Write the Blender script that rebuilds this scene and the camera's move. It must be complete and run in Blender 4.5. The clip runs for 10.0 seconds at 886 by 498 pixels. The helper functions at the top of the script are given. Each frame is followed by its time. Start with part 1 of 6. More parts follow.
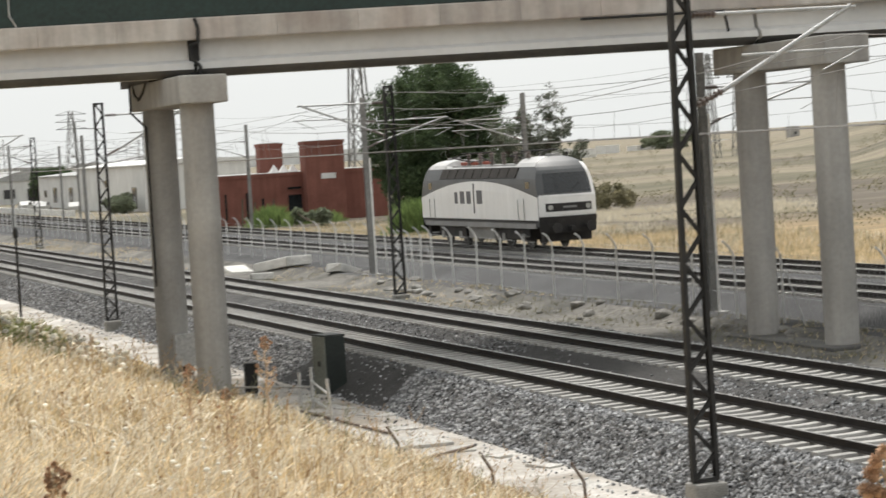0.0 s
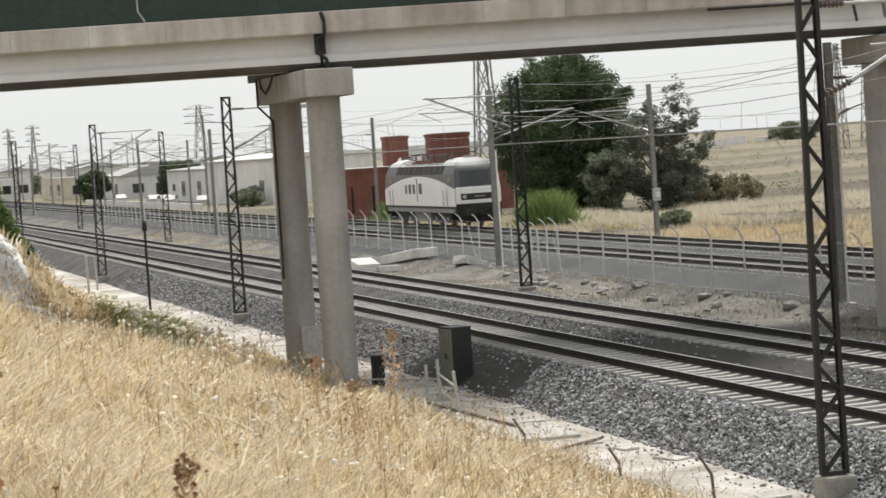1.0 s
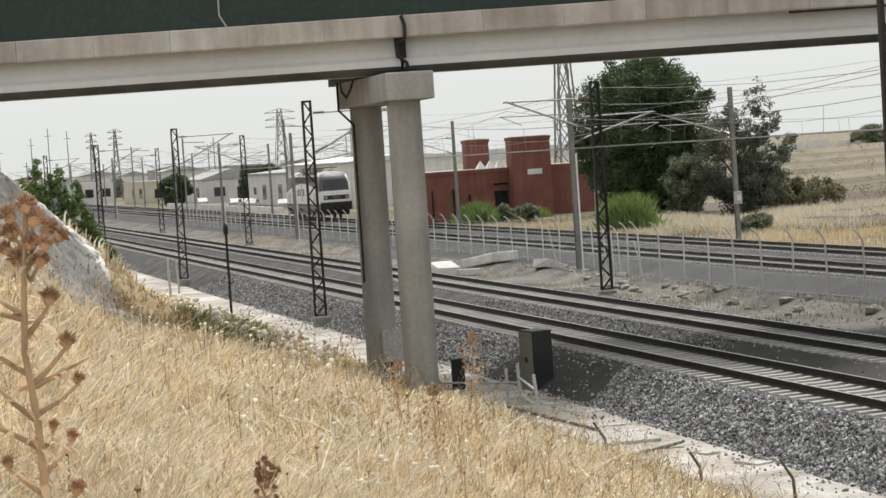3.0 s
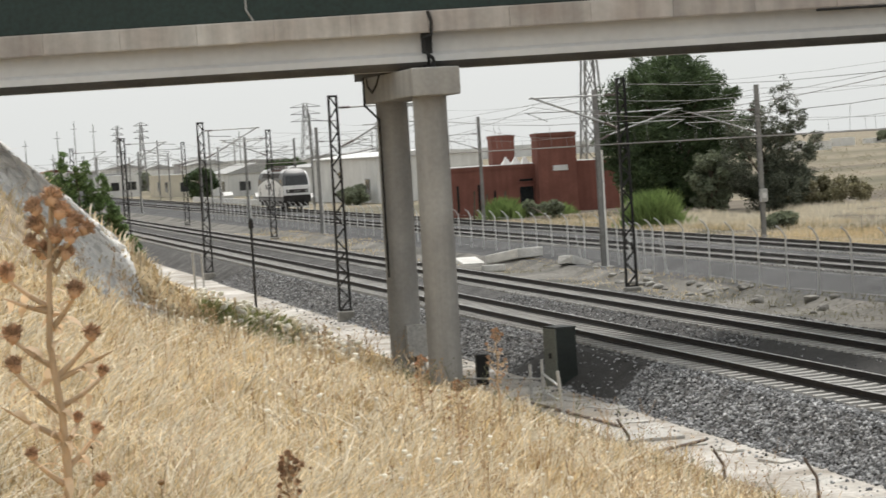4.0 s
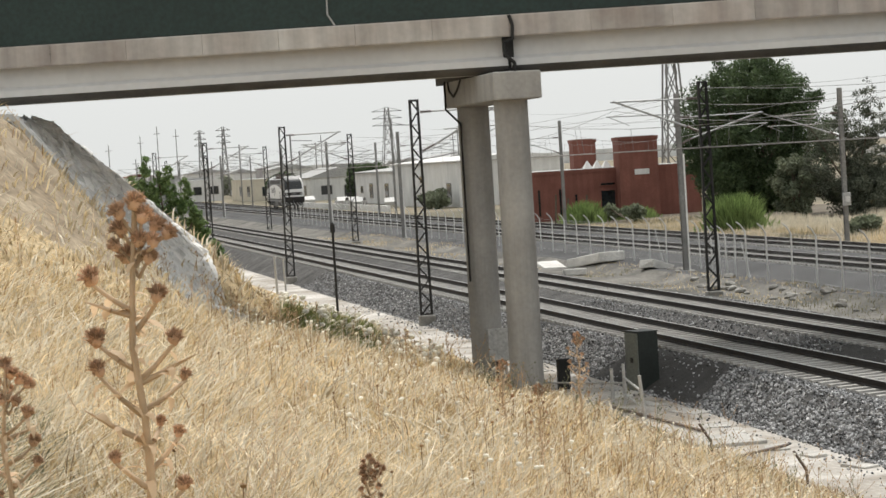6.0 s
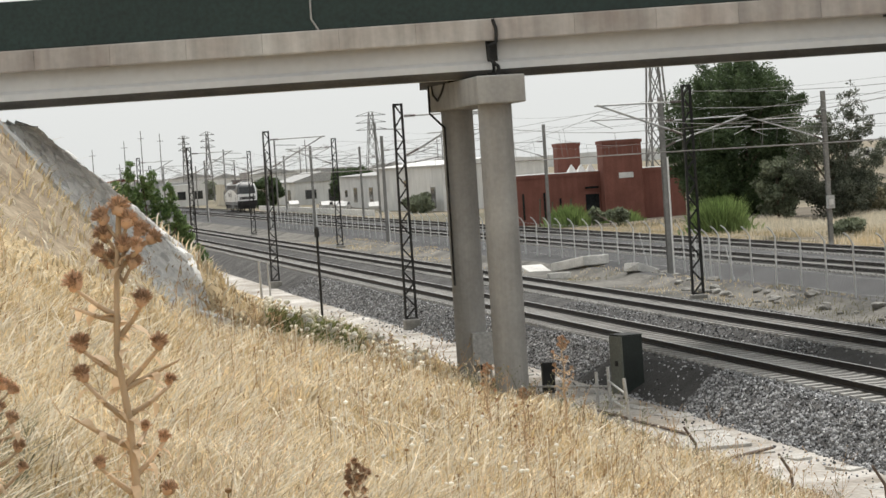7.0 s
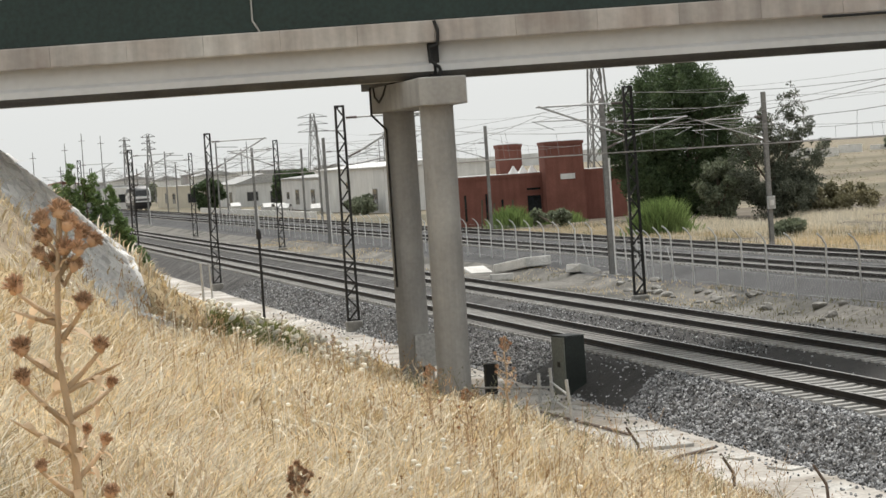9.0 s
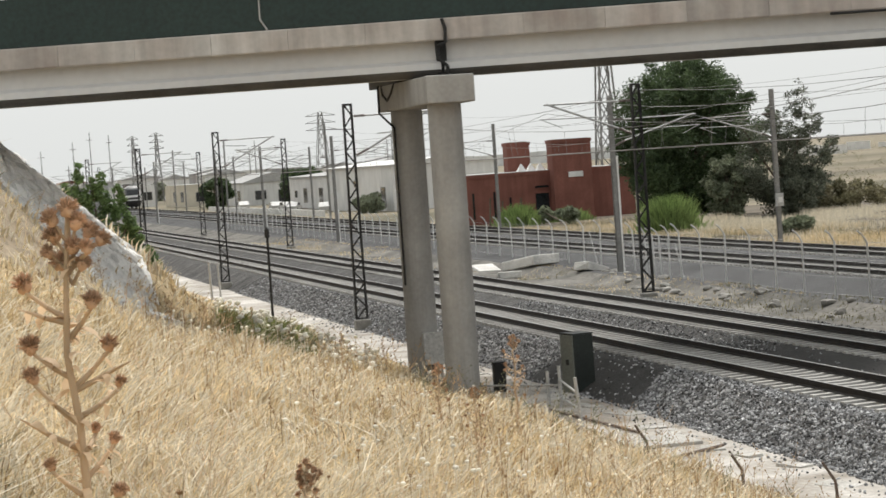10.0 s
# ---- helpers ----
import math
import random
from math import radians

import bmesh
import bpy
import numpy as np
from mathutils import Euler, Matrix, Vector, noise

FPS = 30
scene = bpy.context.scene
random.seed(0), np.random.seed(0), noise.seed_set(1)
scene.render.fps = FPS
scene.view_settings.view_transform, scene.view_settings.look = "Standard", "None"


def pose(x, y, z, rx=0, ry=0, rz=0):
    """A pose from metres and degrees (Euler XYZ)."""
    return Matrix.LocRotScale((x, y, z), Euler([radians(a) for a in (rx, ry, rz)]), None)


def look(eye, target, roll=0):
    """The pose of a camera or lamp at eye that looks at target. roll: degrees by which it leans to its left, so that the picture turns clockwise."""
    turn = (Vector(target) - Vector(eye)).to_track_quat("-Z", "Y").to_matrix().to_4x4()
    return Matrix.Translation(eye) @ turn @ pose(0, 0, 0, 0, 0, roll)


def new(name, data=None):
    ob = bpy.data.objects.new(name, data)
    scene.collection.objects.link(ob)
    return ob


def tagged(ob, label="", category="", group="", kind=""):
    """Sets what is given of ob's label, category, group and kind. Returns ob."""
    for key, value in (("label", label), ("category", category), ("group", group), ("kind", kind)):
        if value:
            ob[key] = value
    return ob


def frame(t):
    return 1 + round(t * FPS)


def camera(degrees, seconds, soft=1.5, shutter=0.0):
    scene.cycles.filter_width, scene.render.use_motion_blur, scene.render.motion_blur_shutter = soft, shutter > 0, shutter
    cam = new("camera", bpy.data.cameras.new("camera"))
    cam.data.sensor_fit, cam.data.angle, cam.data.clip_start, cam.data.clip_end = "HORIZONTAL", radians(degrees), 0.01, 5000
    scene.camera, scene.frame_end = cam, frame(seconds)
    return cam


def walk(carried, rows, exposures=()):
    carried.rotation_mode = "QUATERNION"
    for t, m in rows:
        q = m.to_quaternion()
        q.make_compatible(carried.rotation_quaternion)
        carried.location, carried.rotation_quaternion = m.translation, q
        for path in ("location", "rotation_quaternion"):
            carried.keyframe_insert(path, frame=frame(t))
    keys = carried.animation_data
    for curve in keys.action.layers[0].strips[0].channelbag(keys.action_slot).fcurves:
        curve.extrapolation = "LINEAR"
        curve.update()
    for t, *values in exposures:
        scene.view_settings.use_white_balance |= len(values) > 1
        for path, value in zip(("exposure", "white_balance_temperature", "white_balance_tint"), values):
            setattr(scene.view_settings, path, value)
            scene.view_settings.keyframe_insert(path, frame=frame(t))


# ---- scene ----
EYE = (0.0, 0.0, 5.5)
TURNS = [
    # seconds, heading from +Y to the right, tilt, lean
    (0.0, 18.451, -2.503, -3.505),
    (0.5, 16.610, -2.744, -3.858),
    (1.0, 15.397, -2.497, -3.794),
    (1.5, 14.514, -2.339, -4.222),
    (2.0, 14.026, -2.533, -3.817),
    (2.5, 13.343, -2.225, -3.686),
    (2.7, 13.452, -2.251, -3.899),
    (3.8, 13.283, -2.367, -3.412),
    (4.0, 12.860, -2.354, -3.459),
    (4.5, 11.326, -2.330, -3.644),
    (5.0, 11.665, -1.550, -3.132),
    (5.5, 11.293, -1.551, -3.248),
    (5.7, 10.806, -1.869, -3.536),
    (6.8, 11.370, -2.329, -3.681),
    (7.0, 11.288, -2.063, -3.704),
    (7.5, 11.510, -2.302, -3.998),
    (8.0, 11.970, -2.414, -3.969),
    (8.5, 12.513, -2.185, -3.880),
    (9.0, 12.685, -2.117, -3.845),
    (9.5, 11.951, -2.236, -3.825),
    (10.0, 12.484, -2.149, -4.005),
]


def aim(heading, tilt, lean):
    """The pose of the standing camera, turned by hand."""
    return pose(*EYE, 0, 0, -heading) @ pose(0, 0, 0, 90 + tilt) @ pose(0, 0, 0, 0, 0, lean)


cam = camera(21.15, 10.0, soft=1.5, shutter=0.4)
walk(cam, [(t, aim(h, p, r)) for t, h, p, r in TURNS], [(0.0, 0.15), (1.0, 0.10), (2.5, 0.03), (4.5, -0.02), (5.5, 0.0), (10.0, 0.0)])

# ---- sky and sun: a bright hazy noon, the sun high and a little behind the bridge ----
SUN_EL, SUN_AZ = 62.0, 24.0
world = bpy.data.worlds.new("hazy_sky")
scene.world = world
world.use_nodes = True
wt = world.node_tree
wt.nodes.clear()
w_out = wt.nodes.new("ShaderNodeOutputWorld")
w_bg = wt.nodes.new("ShaderNodeBackground")
w_sky = wt.nodes.new("ShaderNodeTexSky")
w_sky.sky_type = "NISHITA"
w_sky.sun_disc = False
w_sky.sun_elevation = radians(SUN_EL)
w_sky.sun_rotation = radians(SUN_AZ)
w_sky.dust_density = 6.0
w_sky.air_density = 1.0
w_hsv = wt.nodes.new("ShaderNodeHueSaturation")
w_hsv.inputs["Saturation"].default_value = 0.12
w_mix = wt.nodes.new("ShaderNodeMixRGB")
w_mix.inputs[0].default_value = 0.78
w_mix.inputs[2].default_value = (7.6, 7.75, 7.6, 1)
wt.links.new(w_sky.outputs[0], w_hsv.inputs["Color"])
wt.links.new(w_hsv.outputs[0], w_mix.inputs[1])
wt.links.new(w_mix.outputs[0], w_bg.inputs[0])
w_bg.inputs[1].default_value = 0.126
wt.links.new(w_bg.outputs[0], w_out.inputs[0])

sun_data = bpy.data.lights.new("sun", "SUN")
sun_data.energy = 3.2
sun_data.angle = radians(15.0)
sun_data.color = (1.0, 0.96, 0.90)
sun = new("sun", sun_data)
_el, _az = radians(SUN_EL), radians(SUN_AZ)
sun_dir = Vector((math.sin(_az) * math.cos(_el), math.cos(_az) * math.cos(_el), math.sin(_el)))
sun.matrix_world = look(sun_dir * 300, (0, 0, 0))


# ---- materials ----
def mat(name, a, b, scale=2.0, rough=0.8, bump=0.0, bscale=None, metal=0.0, fine=None, island=0.0, obj=0.0,
        spec=0.4, stretch=None, trans=0.0, streak=0.0, grain=0.25):
    """Two-scale varied paint: broad patches from a to b, fine grain on top, relief from the grain."""
    m = bpy.data.materials.new(name)
    m.use_nodes = True
    nt = m.node_tree
    n, l = nt.nodes, nt.links
    bsdf = n["Principled BSDF"]
    bsdf.inputs["Roughness"].default_value = rough
    bsdf.inputs["Metallic"].default_value = metal
    bsdf.inputs["Specular IOR Level"].default_value = spec
    if trans:
        bsdf.inputs["Transmission Weight"].default_value = trans
    co = n.new("ShaderNodeTexCoord")
    mp = n.new("ShaderNodeMapping")
    l.new(co.outputs["Object"], mp.inputs[0])
    if stretch:
        mp.inputs["Scale"].default_value = stretch
    n1 = n.new("ShaderNodeTexNoise")
    n1.inputs["Scale"].default_value = scale
    n1.inputs["Detail"].default_value = 5
    l.new(mp.outputs[0], n1.inputs["Vector"])
    n2 = n.new("ShaderNodeTexNoise")
    n2.inputs["Scale"].default_value = fine or scale * 14
    n2.inputs["Detail"].default_value = 4
    l.new(mp.outputs[0], n2.inputs["Vector"])
    r1 = n.new("ShaderNodeMapRange")
    r1.inputs[1].default_value, r1.inputs[2].default_value = 0.32, 0.68
    l.new(n1.outputs["Fac"], r1.inputs[0])
    mix = n.new("ShaderNodeMixRGB")
    mix.inputs[1].default_value, mix.inputs[2].default_value = (*a, 1), (*b, 1)
    l.new(r1.outputs[0], mix.inputs[0])
    r2 = n.new("ShaderNodeMapRange")
    r2.inputs[1].default_value, r2.inputs[2].default_value = 0.3, 0.7
    r2.inputs[3].default_value, r2.inputs[4].default_value = 1 - grain, 1 + grain
    l.new(n2.outputs["Fac"], r2.inputs[0])
    val = r2.outputs[0]

    def times_value(sock, lo, hi):
        q = n.new("ShaderNodeMapRange")
        q.inputs[3].default_value, q.inputs[4].default_value = lo, hi
        l.new(sock, q.inputs[0])
        k = n.new("ShaderNodeMath")
        k.operation = "MULTIPLY"
        l.new(val, k.inputs[0]), l.new(q.outputs[0], k.inputs[1])
        return k.outputs[0]

    if island:
        g = n.new("ShaderNodeNewGeometry")
        val = times_value(g.outputs["Random Per Island"], 1 - island, 1 + island)
    if obj:
        g = n.new("ShaderNodeObjectInfo")
        val = times_value(g.outputs["Random"], 1 - obj, 1 + obj)
    if streak:
        ms = n.new("ShaderNodeMapping")
        ms.inputs["Scale"].default_value = (1.6, 1.6, 0.12)
        l.new(co.outputs["Object"], ms.inputs[0])
        ns = n.new("ShaderNodeTexNoise")
        ns.inputs["Scale"].default_value = 1.7
        ns.inputs["Detail"].default_value = 6
        l.new(ms.outputs[0], ns.inputs["Vector"])
        rs = n.new("ShaderNodeMapRange")
        rs.inputs[1].default_value, rs.inputs[2].default_value = 0.3, 0.7
        l.new(ns.outputs["Fac"], rs.inputs[0])
        val = times_value(rs.outputs[0], 1 - streak, 1 + streak * 0.5)
    mul = n.new("ShaderNodeVectorMath")
    mul.operation = "SCALE"
    l.new(mix.outputs[0], mul.inputs[0]), l.new(val, mul.inputs["Scale"])
    l.new(mul.outputs[0], bsdf.inputs["Base Color"])
    if bump:
        n3 = n.new("ShaderNodeTexNoise")
        n3.inputs["Scale"].default_value = bscale or scale * 10
        n3.inputs["Detail"].default_value = 4
        l.new(mp.outputs[0], n3.inputs["Vector"])
        bp = n.new("ShaderNodeBump")
        bp.inputs["Strength"].default_value = min(1.0, bump)
        bp.inputs["Distance"].default_value = 0.03
        l.new(n3.outputs["Fac"], bp.inputs["Height"])
        l.new(bp.outputs[0], bsdf.inputs["Normal"])
    return m


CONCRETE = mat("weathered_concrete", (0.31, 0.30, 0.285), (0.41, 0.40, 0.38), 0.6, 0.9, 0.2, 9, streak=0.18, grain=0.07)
FASCIA = mat("stained_concrete", (0.37, 0.32, 0.29), (0.56, 0.545, 0.52), 0.42, 0.9, 0.15, 8, streak=0.25, grain=0.06, obj=0.10)
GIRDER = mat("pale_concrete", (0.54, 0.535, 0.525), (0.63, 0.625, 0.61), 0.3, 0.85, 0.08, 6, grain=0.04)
GREEN_STEEL = mat("dark_green_steel", (0.013, 0.030, 0.028), (0.017, 0.038, 0.035), 0.6, 0.45, 0.03, 4)
BLACK_STEEL = mat("sooty_steel", (0.014, 0.014, 0.014), (0.030, 0.029, 0.028), 2.0, 0.75, 0.1, 20)
GALV = mat("galvanised_steel", (0.34, 0.35, 0.35), (0.48, 0.48, 0.47), 3.0, 0.55, 0.05, 20, metal=0.3)
FENCE_ZINC = mat("pale_zinc", (0.50, 0.51, 0.51), (0.64, 0.64, 0.63), 3.0, 0.6, 0.05, 20)
POLE_GREY = mat("weathered_pole_steel", (0.17, 0.17, 0.165), (0.26, 0.255, 0.245), 1.0, 0.7, 0.1, 15)
WIRE = mat("dull_wire", (0.20, 0.195, 0.19), (0.28, 0.27, 0.26), 3.0, 0.6)
PORCELAIN = mat("brown_porcelain", (0.09, 0.07, 0.06), (0.14, 0.11, 0.10), 5.0, 0.35)
RAIL = mat("rusty_rail", (0.014, 0.012, 0.011), (0.026, 0.021, 0.018), 3.0, 0.75, 0.1, 25, metal=0.2)
RAILTOP = mat("worn_rail_head", (0.22, 0.21, 0.20), (0.36, 0.35, 0.34), 4.0, 0.35, metal=0.7)
SLEEPER = mat("concrete_sleeper", (0.27, 0.262, 0.25), (0.40, 0.39, 0.37), 3.0, 0.9, 0.2, 25, obj=0.12)
BALLAST = mat("grey_ballast", (0.030, 0.029, 0.028), (0.085, 0.082, 0.08), 0.7, 0.95, 1.0, 14, fine=10, grain=0.75)
STONE = mat("ballast_stone", (0.098, 0.099, 0.102), (0.43, 0.433, 0.44), 5.0, 0.95, 0.3, 40, island=0.9)
DARK_BALLAST = mat("fine_dark_ballast", (0.040, 0.040, 0.041), (0.078, 0.078, 0.080), 0.4, 0.95, 0.8, 14, fine=9, grain=0.4)
PALE_BALLAST = mat("dusty_pale_ballast", (0.197, 0.193, 0.189), (0.295, 0.287, 0.279), 0.6, 0.95, 0.8, 16, fine=14, grain=0.35)
PATH = mat("dusty_white_path", (0.246, 0.217, 0.180), (0.541, 0.517, 0.484), 0.55, 0.95, 0.4, 9, fine=8, grain=0.22)
STRAW_SOIL = mat("dry_straw_ground", (0.328, 0.238, 0.123), (0.451, 0.353, 0.213), 0.6, 0.95, 0.8, 9, fine=11, grain=0.4)
DIRT = mat("pale_dry_dirt", (0.061, 0.059, 0.051), (0.180, 0.170, 0.152), 0.35, 0.95, 0.7, 6, fine=5, grain=0.4)
BARE_EARTH = mat("bare_brown_earth", (0.180, 0.135, 0.086), (0.344, 0.283, 0.201), 0.8, 0.95, 0.9, 7, fine=6, grain=0.35)


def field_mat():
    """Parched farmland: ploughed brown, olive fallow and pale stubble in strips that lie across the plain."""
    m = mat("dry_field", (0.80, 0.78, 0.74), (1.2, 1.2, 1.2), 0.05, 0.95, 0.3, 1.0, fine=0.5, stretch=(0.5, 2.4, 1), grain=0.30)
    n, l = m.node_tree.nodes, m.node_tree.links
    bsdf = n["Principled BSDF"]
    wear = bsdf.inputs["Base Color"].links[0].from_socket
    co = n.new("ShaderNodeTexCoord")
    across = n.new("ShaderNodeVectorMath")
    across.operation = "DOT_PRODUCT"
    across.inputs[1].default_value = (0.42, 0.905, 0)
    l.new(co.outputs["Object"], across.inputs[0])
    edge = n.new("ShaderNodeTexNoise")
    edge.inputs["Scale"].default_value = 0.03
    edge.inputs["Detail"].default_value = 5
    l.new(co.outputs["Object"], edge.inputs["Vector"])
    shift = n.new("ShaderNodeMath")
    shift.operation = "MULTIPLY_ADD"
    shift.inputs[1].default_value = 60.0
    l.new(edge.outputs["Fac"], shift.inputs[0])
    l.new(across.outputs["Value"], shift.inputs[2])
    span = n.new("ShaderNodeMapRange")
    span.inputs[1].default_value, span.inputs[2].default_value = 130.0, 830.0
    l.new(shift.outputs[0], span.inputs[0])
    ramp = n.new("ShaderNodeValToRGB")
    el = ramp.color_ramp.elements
    # real field strips; the pale far end also puts distance haze into the colour
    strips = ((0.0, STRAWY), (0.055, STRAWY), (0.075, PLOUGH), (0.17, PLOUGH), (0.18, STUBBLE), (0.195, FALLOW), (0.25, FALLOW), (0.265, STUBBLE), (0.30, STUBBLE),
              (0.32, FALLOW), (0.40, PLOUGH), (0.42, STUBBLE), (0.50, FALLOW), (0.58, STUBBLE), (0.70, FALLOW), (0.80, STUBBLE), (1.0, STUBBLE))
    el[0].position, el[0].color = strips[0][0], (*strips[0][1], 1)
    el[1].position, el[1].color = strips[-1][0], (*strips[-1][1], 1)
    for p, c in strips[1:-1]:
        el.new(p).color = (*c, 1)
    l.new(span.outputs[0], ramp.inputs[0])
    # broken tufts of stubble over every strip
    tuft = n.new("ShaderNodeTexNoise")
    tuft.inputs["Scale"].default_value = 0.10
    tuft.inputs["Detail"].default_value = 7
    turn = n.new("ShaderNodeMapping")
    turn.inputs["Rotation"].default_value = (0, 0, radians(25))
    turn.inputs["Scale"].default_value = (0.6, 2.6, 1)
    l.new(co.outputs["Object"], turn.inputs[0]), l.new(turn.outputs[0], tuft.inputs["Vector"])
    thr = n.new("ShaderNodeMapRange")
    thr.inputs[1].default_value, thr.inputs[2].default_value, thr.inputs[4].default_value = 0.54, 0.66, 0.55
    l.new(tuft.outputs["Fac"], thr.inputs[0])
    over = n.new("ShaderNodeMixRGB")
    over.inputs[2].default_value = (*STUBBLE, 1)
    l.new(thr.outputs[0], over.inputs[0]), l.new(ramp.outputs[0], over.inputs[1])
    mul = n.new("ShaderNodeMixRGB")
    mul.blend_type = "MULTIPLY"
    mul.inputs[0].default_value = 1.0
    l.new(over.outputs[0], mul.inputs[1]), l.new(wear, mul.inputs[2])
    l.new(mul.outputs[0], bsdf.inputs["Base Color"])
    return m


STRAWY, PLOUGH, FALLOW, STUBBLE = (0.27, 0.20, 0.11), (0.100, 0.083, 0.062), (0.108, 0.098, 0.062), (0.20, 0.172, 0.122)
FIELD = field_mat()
RED_BRICK = mat("red_brick", (0.165, 0.066, 0.050), (0.225, 0.094, 0.072), 0.5, 0.9, 0.25, 18, fine=8, streak=0.15, grain=0.12)
WHITE_WALL = mat("white_render", (0.60, 0.60, 0.59), (0.72, 0.72, 0.71), 0.3, 0.9, streak=0.12, grain=0.04)
GREY_ROOF = mat("grey_roof_sheet", (0.30, 0.30, 0.30), (0.42, 0.42, 0.41), 0.3, 0.8)
GLASS_DARK = mat("dark_glass", (0.012, 0.014, 0.016), (0.022, 0.025, 0.028), 0.5, 0.12, spec=0.6)
LOCO_WHITE = mat("loco_white_paint", (0.74, 0.74, 0.735), (0.80, 0.80, 0.795), 0.4, 0.4, streak=0.06, grain=0.02)
LOCO_GREY = mat("loco_grey_paint", (0.062, 0.066, 0.070), (0.090, 0.094, 0.098), 0.5, 0.45, streak=0.1, grain=0.03)
LOCO_ROOF = mat("loco_roof_grey", (0.20, 0.20, 0.20), (0.28, 0.28, 0.28), 0.8, 0.6, grain=0.05)
CAB_ROOF = mat("pale_cab_roof", (0.46, 0.46, 0.46), (0.56, 0.56, 0.555), 0.8, 0.5, grain=0.04)
LOCO_DARK = mat("loco_underframe_black", (0.016, 0.016, 0.017), (0.04, 0.036, 0.033), 1.5, 0.75)
LOCO_GRILLE = mat("grille_brown_black", (0.020, 0.017, 0.015), (0.04, 0.034, 0.030), 1.5, 0.7)
LOGO = mat("logo_grey", (0.09, 0.09, 0.10), (0.12, 0.12, 0.13), 1.0, 0.5)
BARK = mat("bark", (0.09, 0.07, 0.05), (0.16, 0.13, 0.10), 3.0, 0.95, 0.5, 20)


def leaf_mat(name, a, b, island=0.4, rough=0.7, sheen=0.35):
    m = mat(name, a, b, 0.5, rough, island=island)
    nt = m.node_tree
    out = nt.nodes["Material Output"]
    bs = nt.nodes["Principled BSDF"]
    tr = nt.nodes.new("ShaderNodeBsdfTranslucent")
    nt.links.new(bs.inputs["Base Color"].links[0].from_socket, tr.inputs[0])
    mx = nt.nodes.new("ShaderNodeMixShader")
    mx.inputs[0].default_value = sheen
    nt.links.new(bs.outputs[0], mx.inputs[1]), nt.links.new(tr.outputs[0], mx.inputs[2])
    nt.links.new(mx.outputs[0], out.inputs[0])
    return m


SCRUB = leaf_mat("dry_scrub", (0.14, 0.135, 0.075), (0.26, 0.235, 0.145), 0.35)
STRAW = leaf_mat("dry_straw", (0.47, 0.36, 0.195), (0.73, 0.62, 0.43), 0.35)
STRAW_PALE = leaf_mat("pale_straw", (0.607, 0.533, 0.394), (0.722, 0.672, 0.558), 0.2)
STRAW_BROWN = leaf_mat("brown_weed", (0.22, 0.13, 0.055), (0.34, 0.21, 0.10), 0.35)
DEAD_WEED = leaf_mat("dead_weed", (0.27, 0.18, 0.10), (0.42, 0.30, 0.18), 0.35)
GREEN_WEED = leaf_mat("green_weed", (0.13, 0.155, 0.05), (0.22, 0.235, 0.09), 0.4)
WEED_GREY = leaf_mat("grey_green_weed", (0.15, 0.15, 0.09), (0.25, 0.24, 0.15), 0.4)
SEED = leaf_mat("cream_seed_head", (0.508, 0.451, 0.328), (0.615, 0.574, 0.459), 0.2)
UMBEL = leaf_mat("white_umbel", (0.78, 0.75, 0.66), (0.88, 0.86, 0.80), 0.1)
LEAF_DARK = leaf_mat("dark_foliage", (0.051, 0.080, 0.039), (0.094, 0.135, 0.059), 0.45)
LEAF_GREY = leaf_mat("olive_grey_foliage", (0.135, 0.16, 0.105), (0.215, 0.24, 0.16), 0.45)
LEAF_FEATHER = leaf_mat("grey_feathery_foliage", (0.10, 0.115, 0.085), (0.17, 0.185, 0.135), 0.5)
LEAF_BRIGHT = leaf_mat("bright_foliage", (0.12, 0.18, 0.055), (0.21, 0.28, 0.10), 0.4)
LEAF_MID = leaf_mat("mid_green_foliage", (0.10, 0.17, 0.065), (0.19, 0.27, 0.11), 0.5)
THISTLE = leaf_mat("dry_thistle", (0.46, 0.34, 0.22), (0.68, 0.55, 0.40), 0.3)


# ---- mesh helpers ----
def mesh_of(bm, name, material, smooth=False):
    me = bpy.data.meshes.new(name)
    bm.normal_update()
    bm.to_mesh(me)
    bm.free()
    for m in material if isinstance(material, (list, tuple)) else [material]:
        me.materials.append(m)
    if smooth:
        me.polygons.foreach_set("use_smooth", [True] * len(me.polygons))
    return me


def part(name, bm, material, parent=None, label="", at=None, smooth=False):
    """Links a bmesh as one mesh object under a thing or part."""
    ob = new(name, mesh_of(bm, name, material, smooth))
    ob.parent = parent
    if at is not None:
        ob.matrix_basis = at
    if label:
        tagged(ob, label)
    return ob


def share(name, me, parent, at):
    ob = new(name, me)
    ob.parent = parent
    ob.matrix_basis = at
    return ob


def thing(name, at, label, category, group="", kind=""):
    ob = new(name)
    ob.matrix_basis = at
    ob.empty_display_size = 0.2
    return tagged(ob, label, category, group, kind)


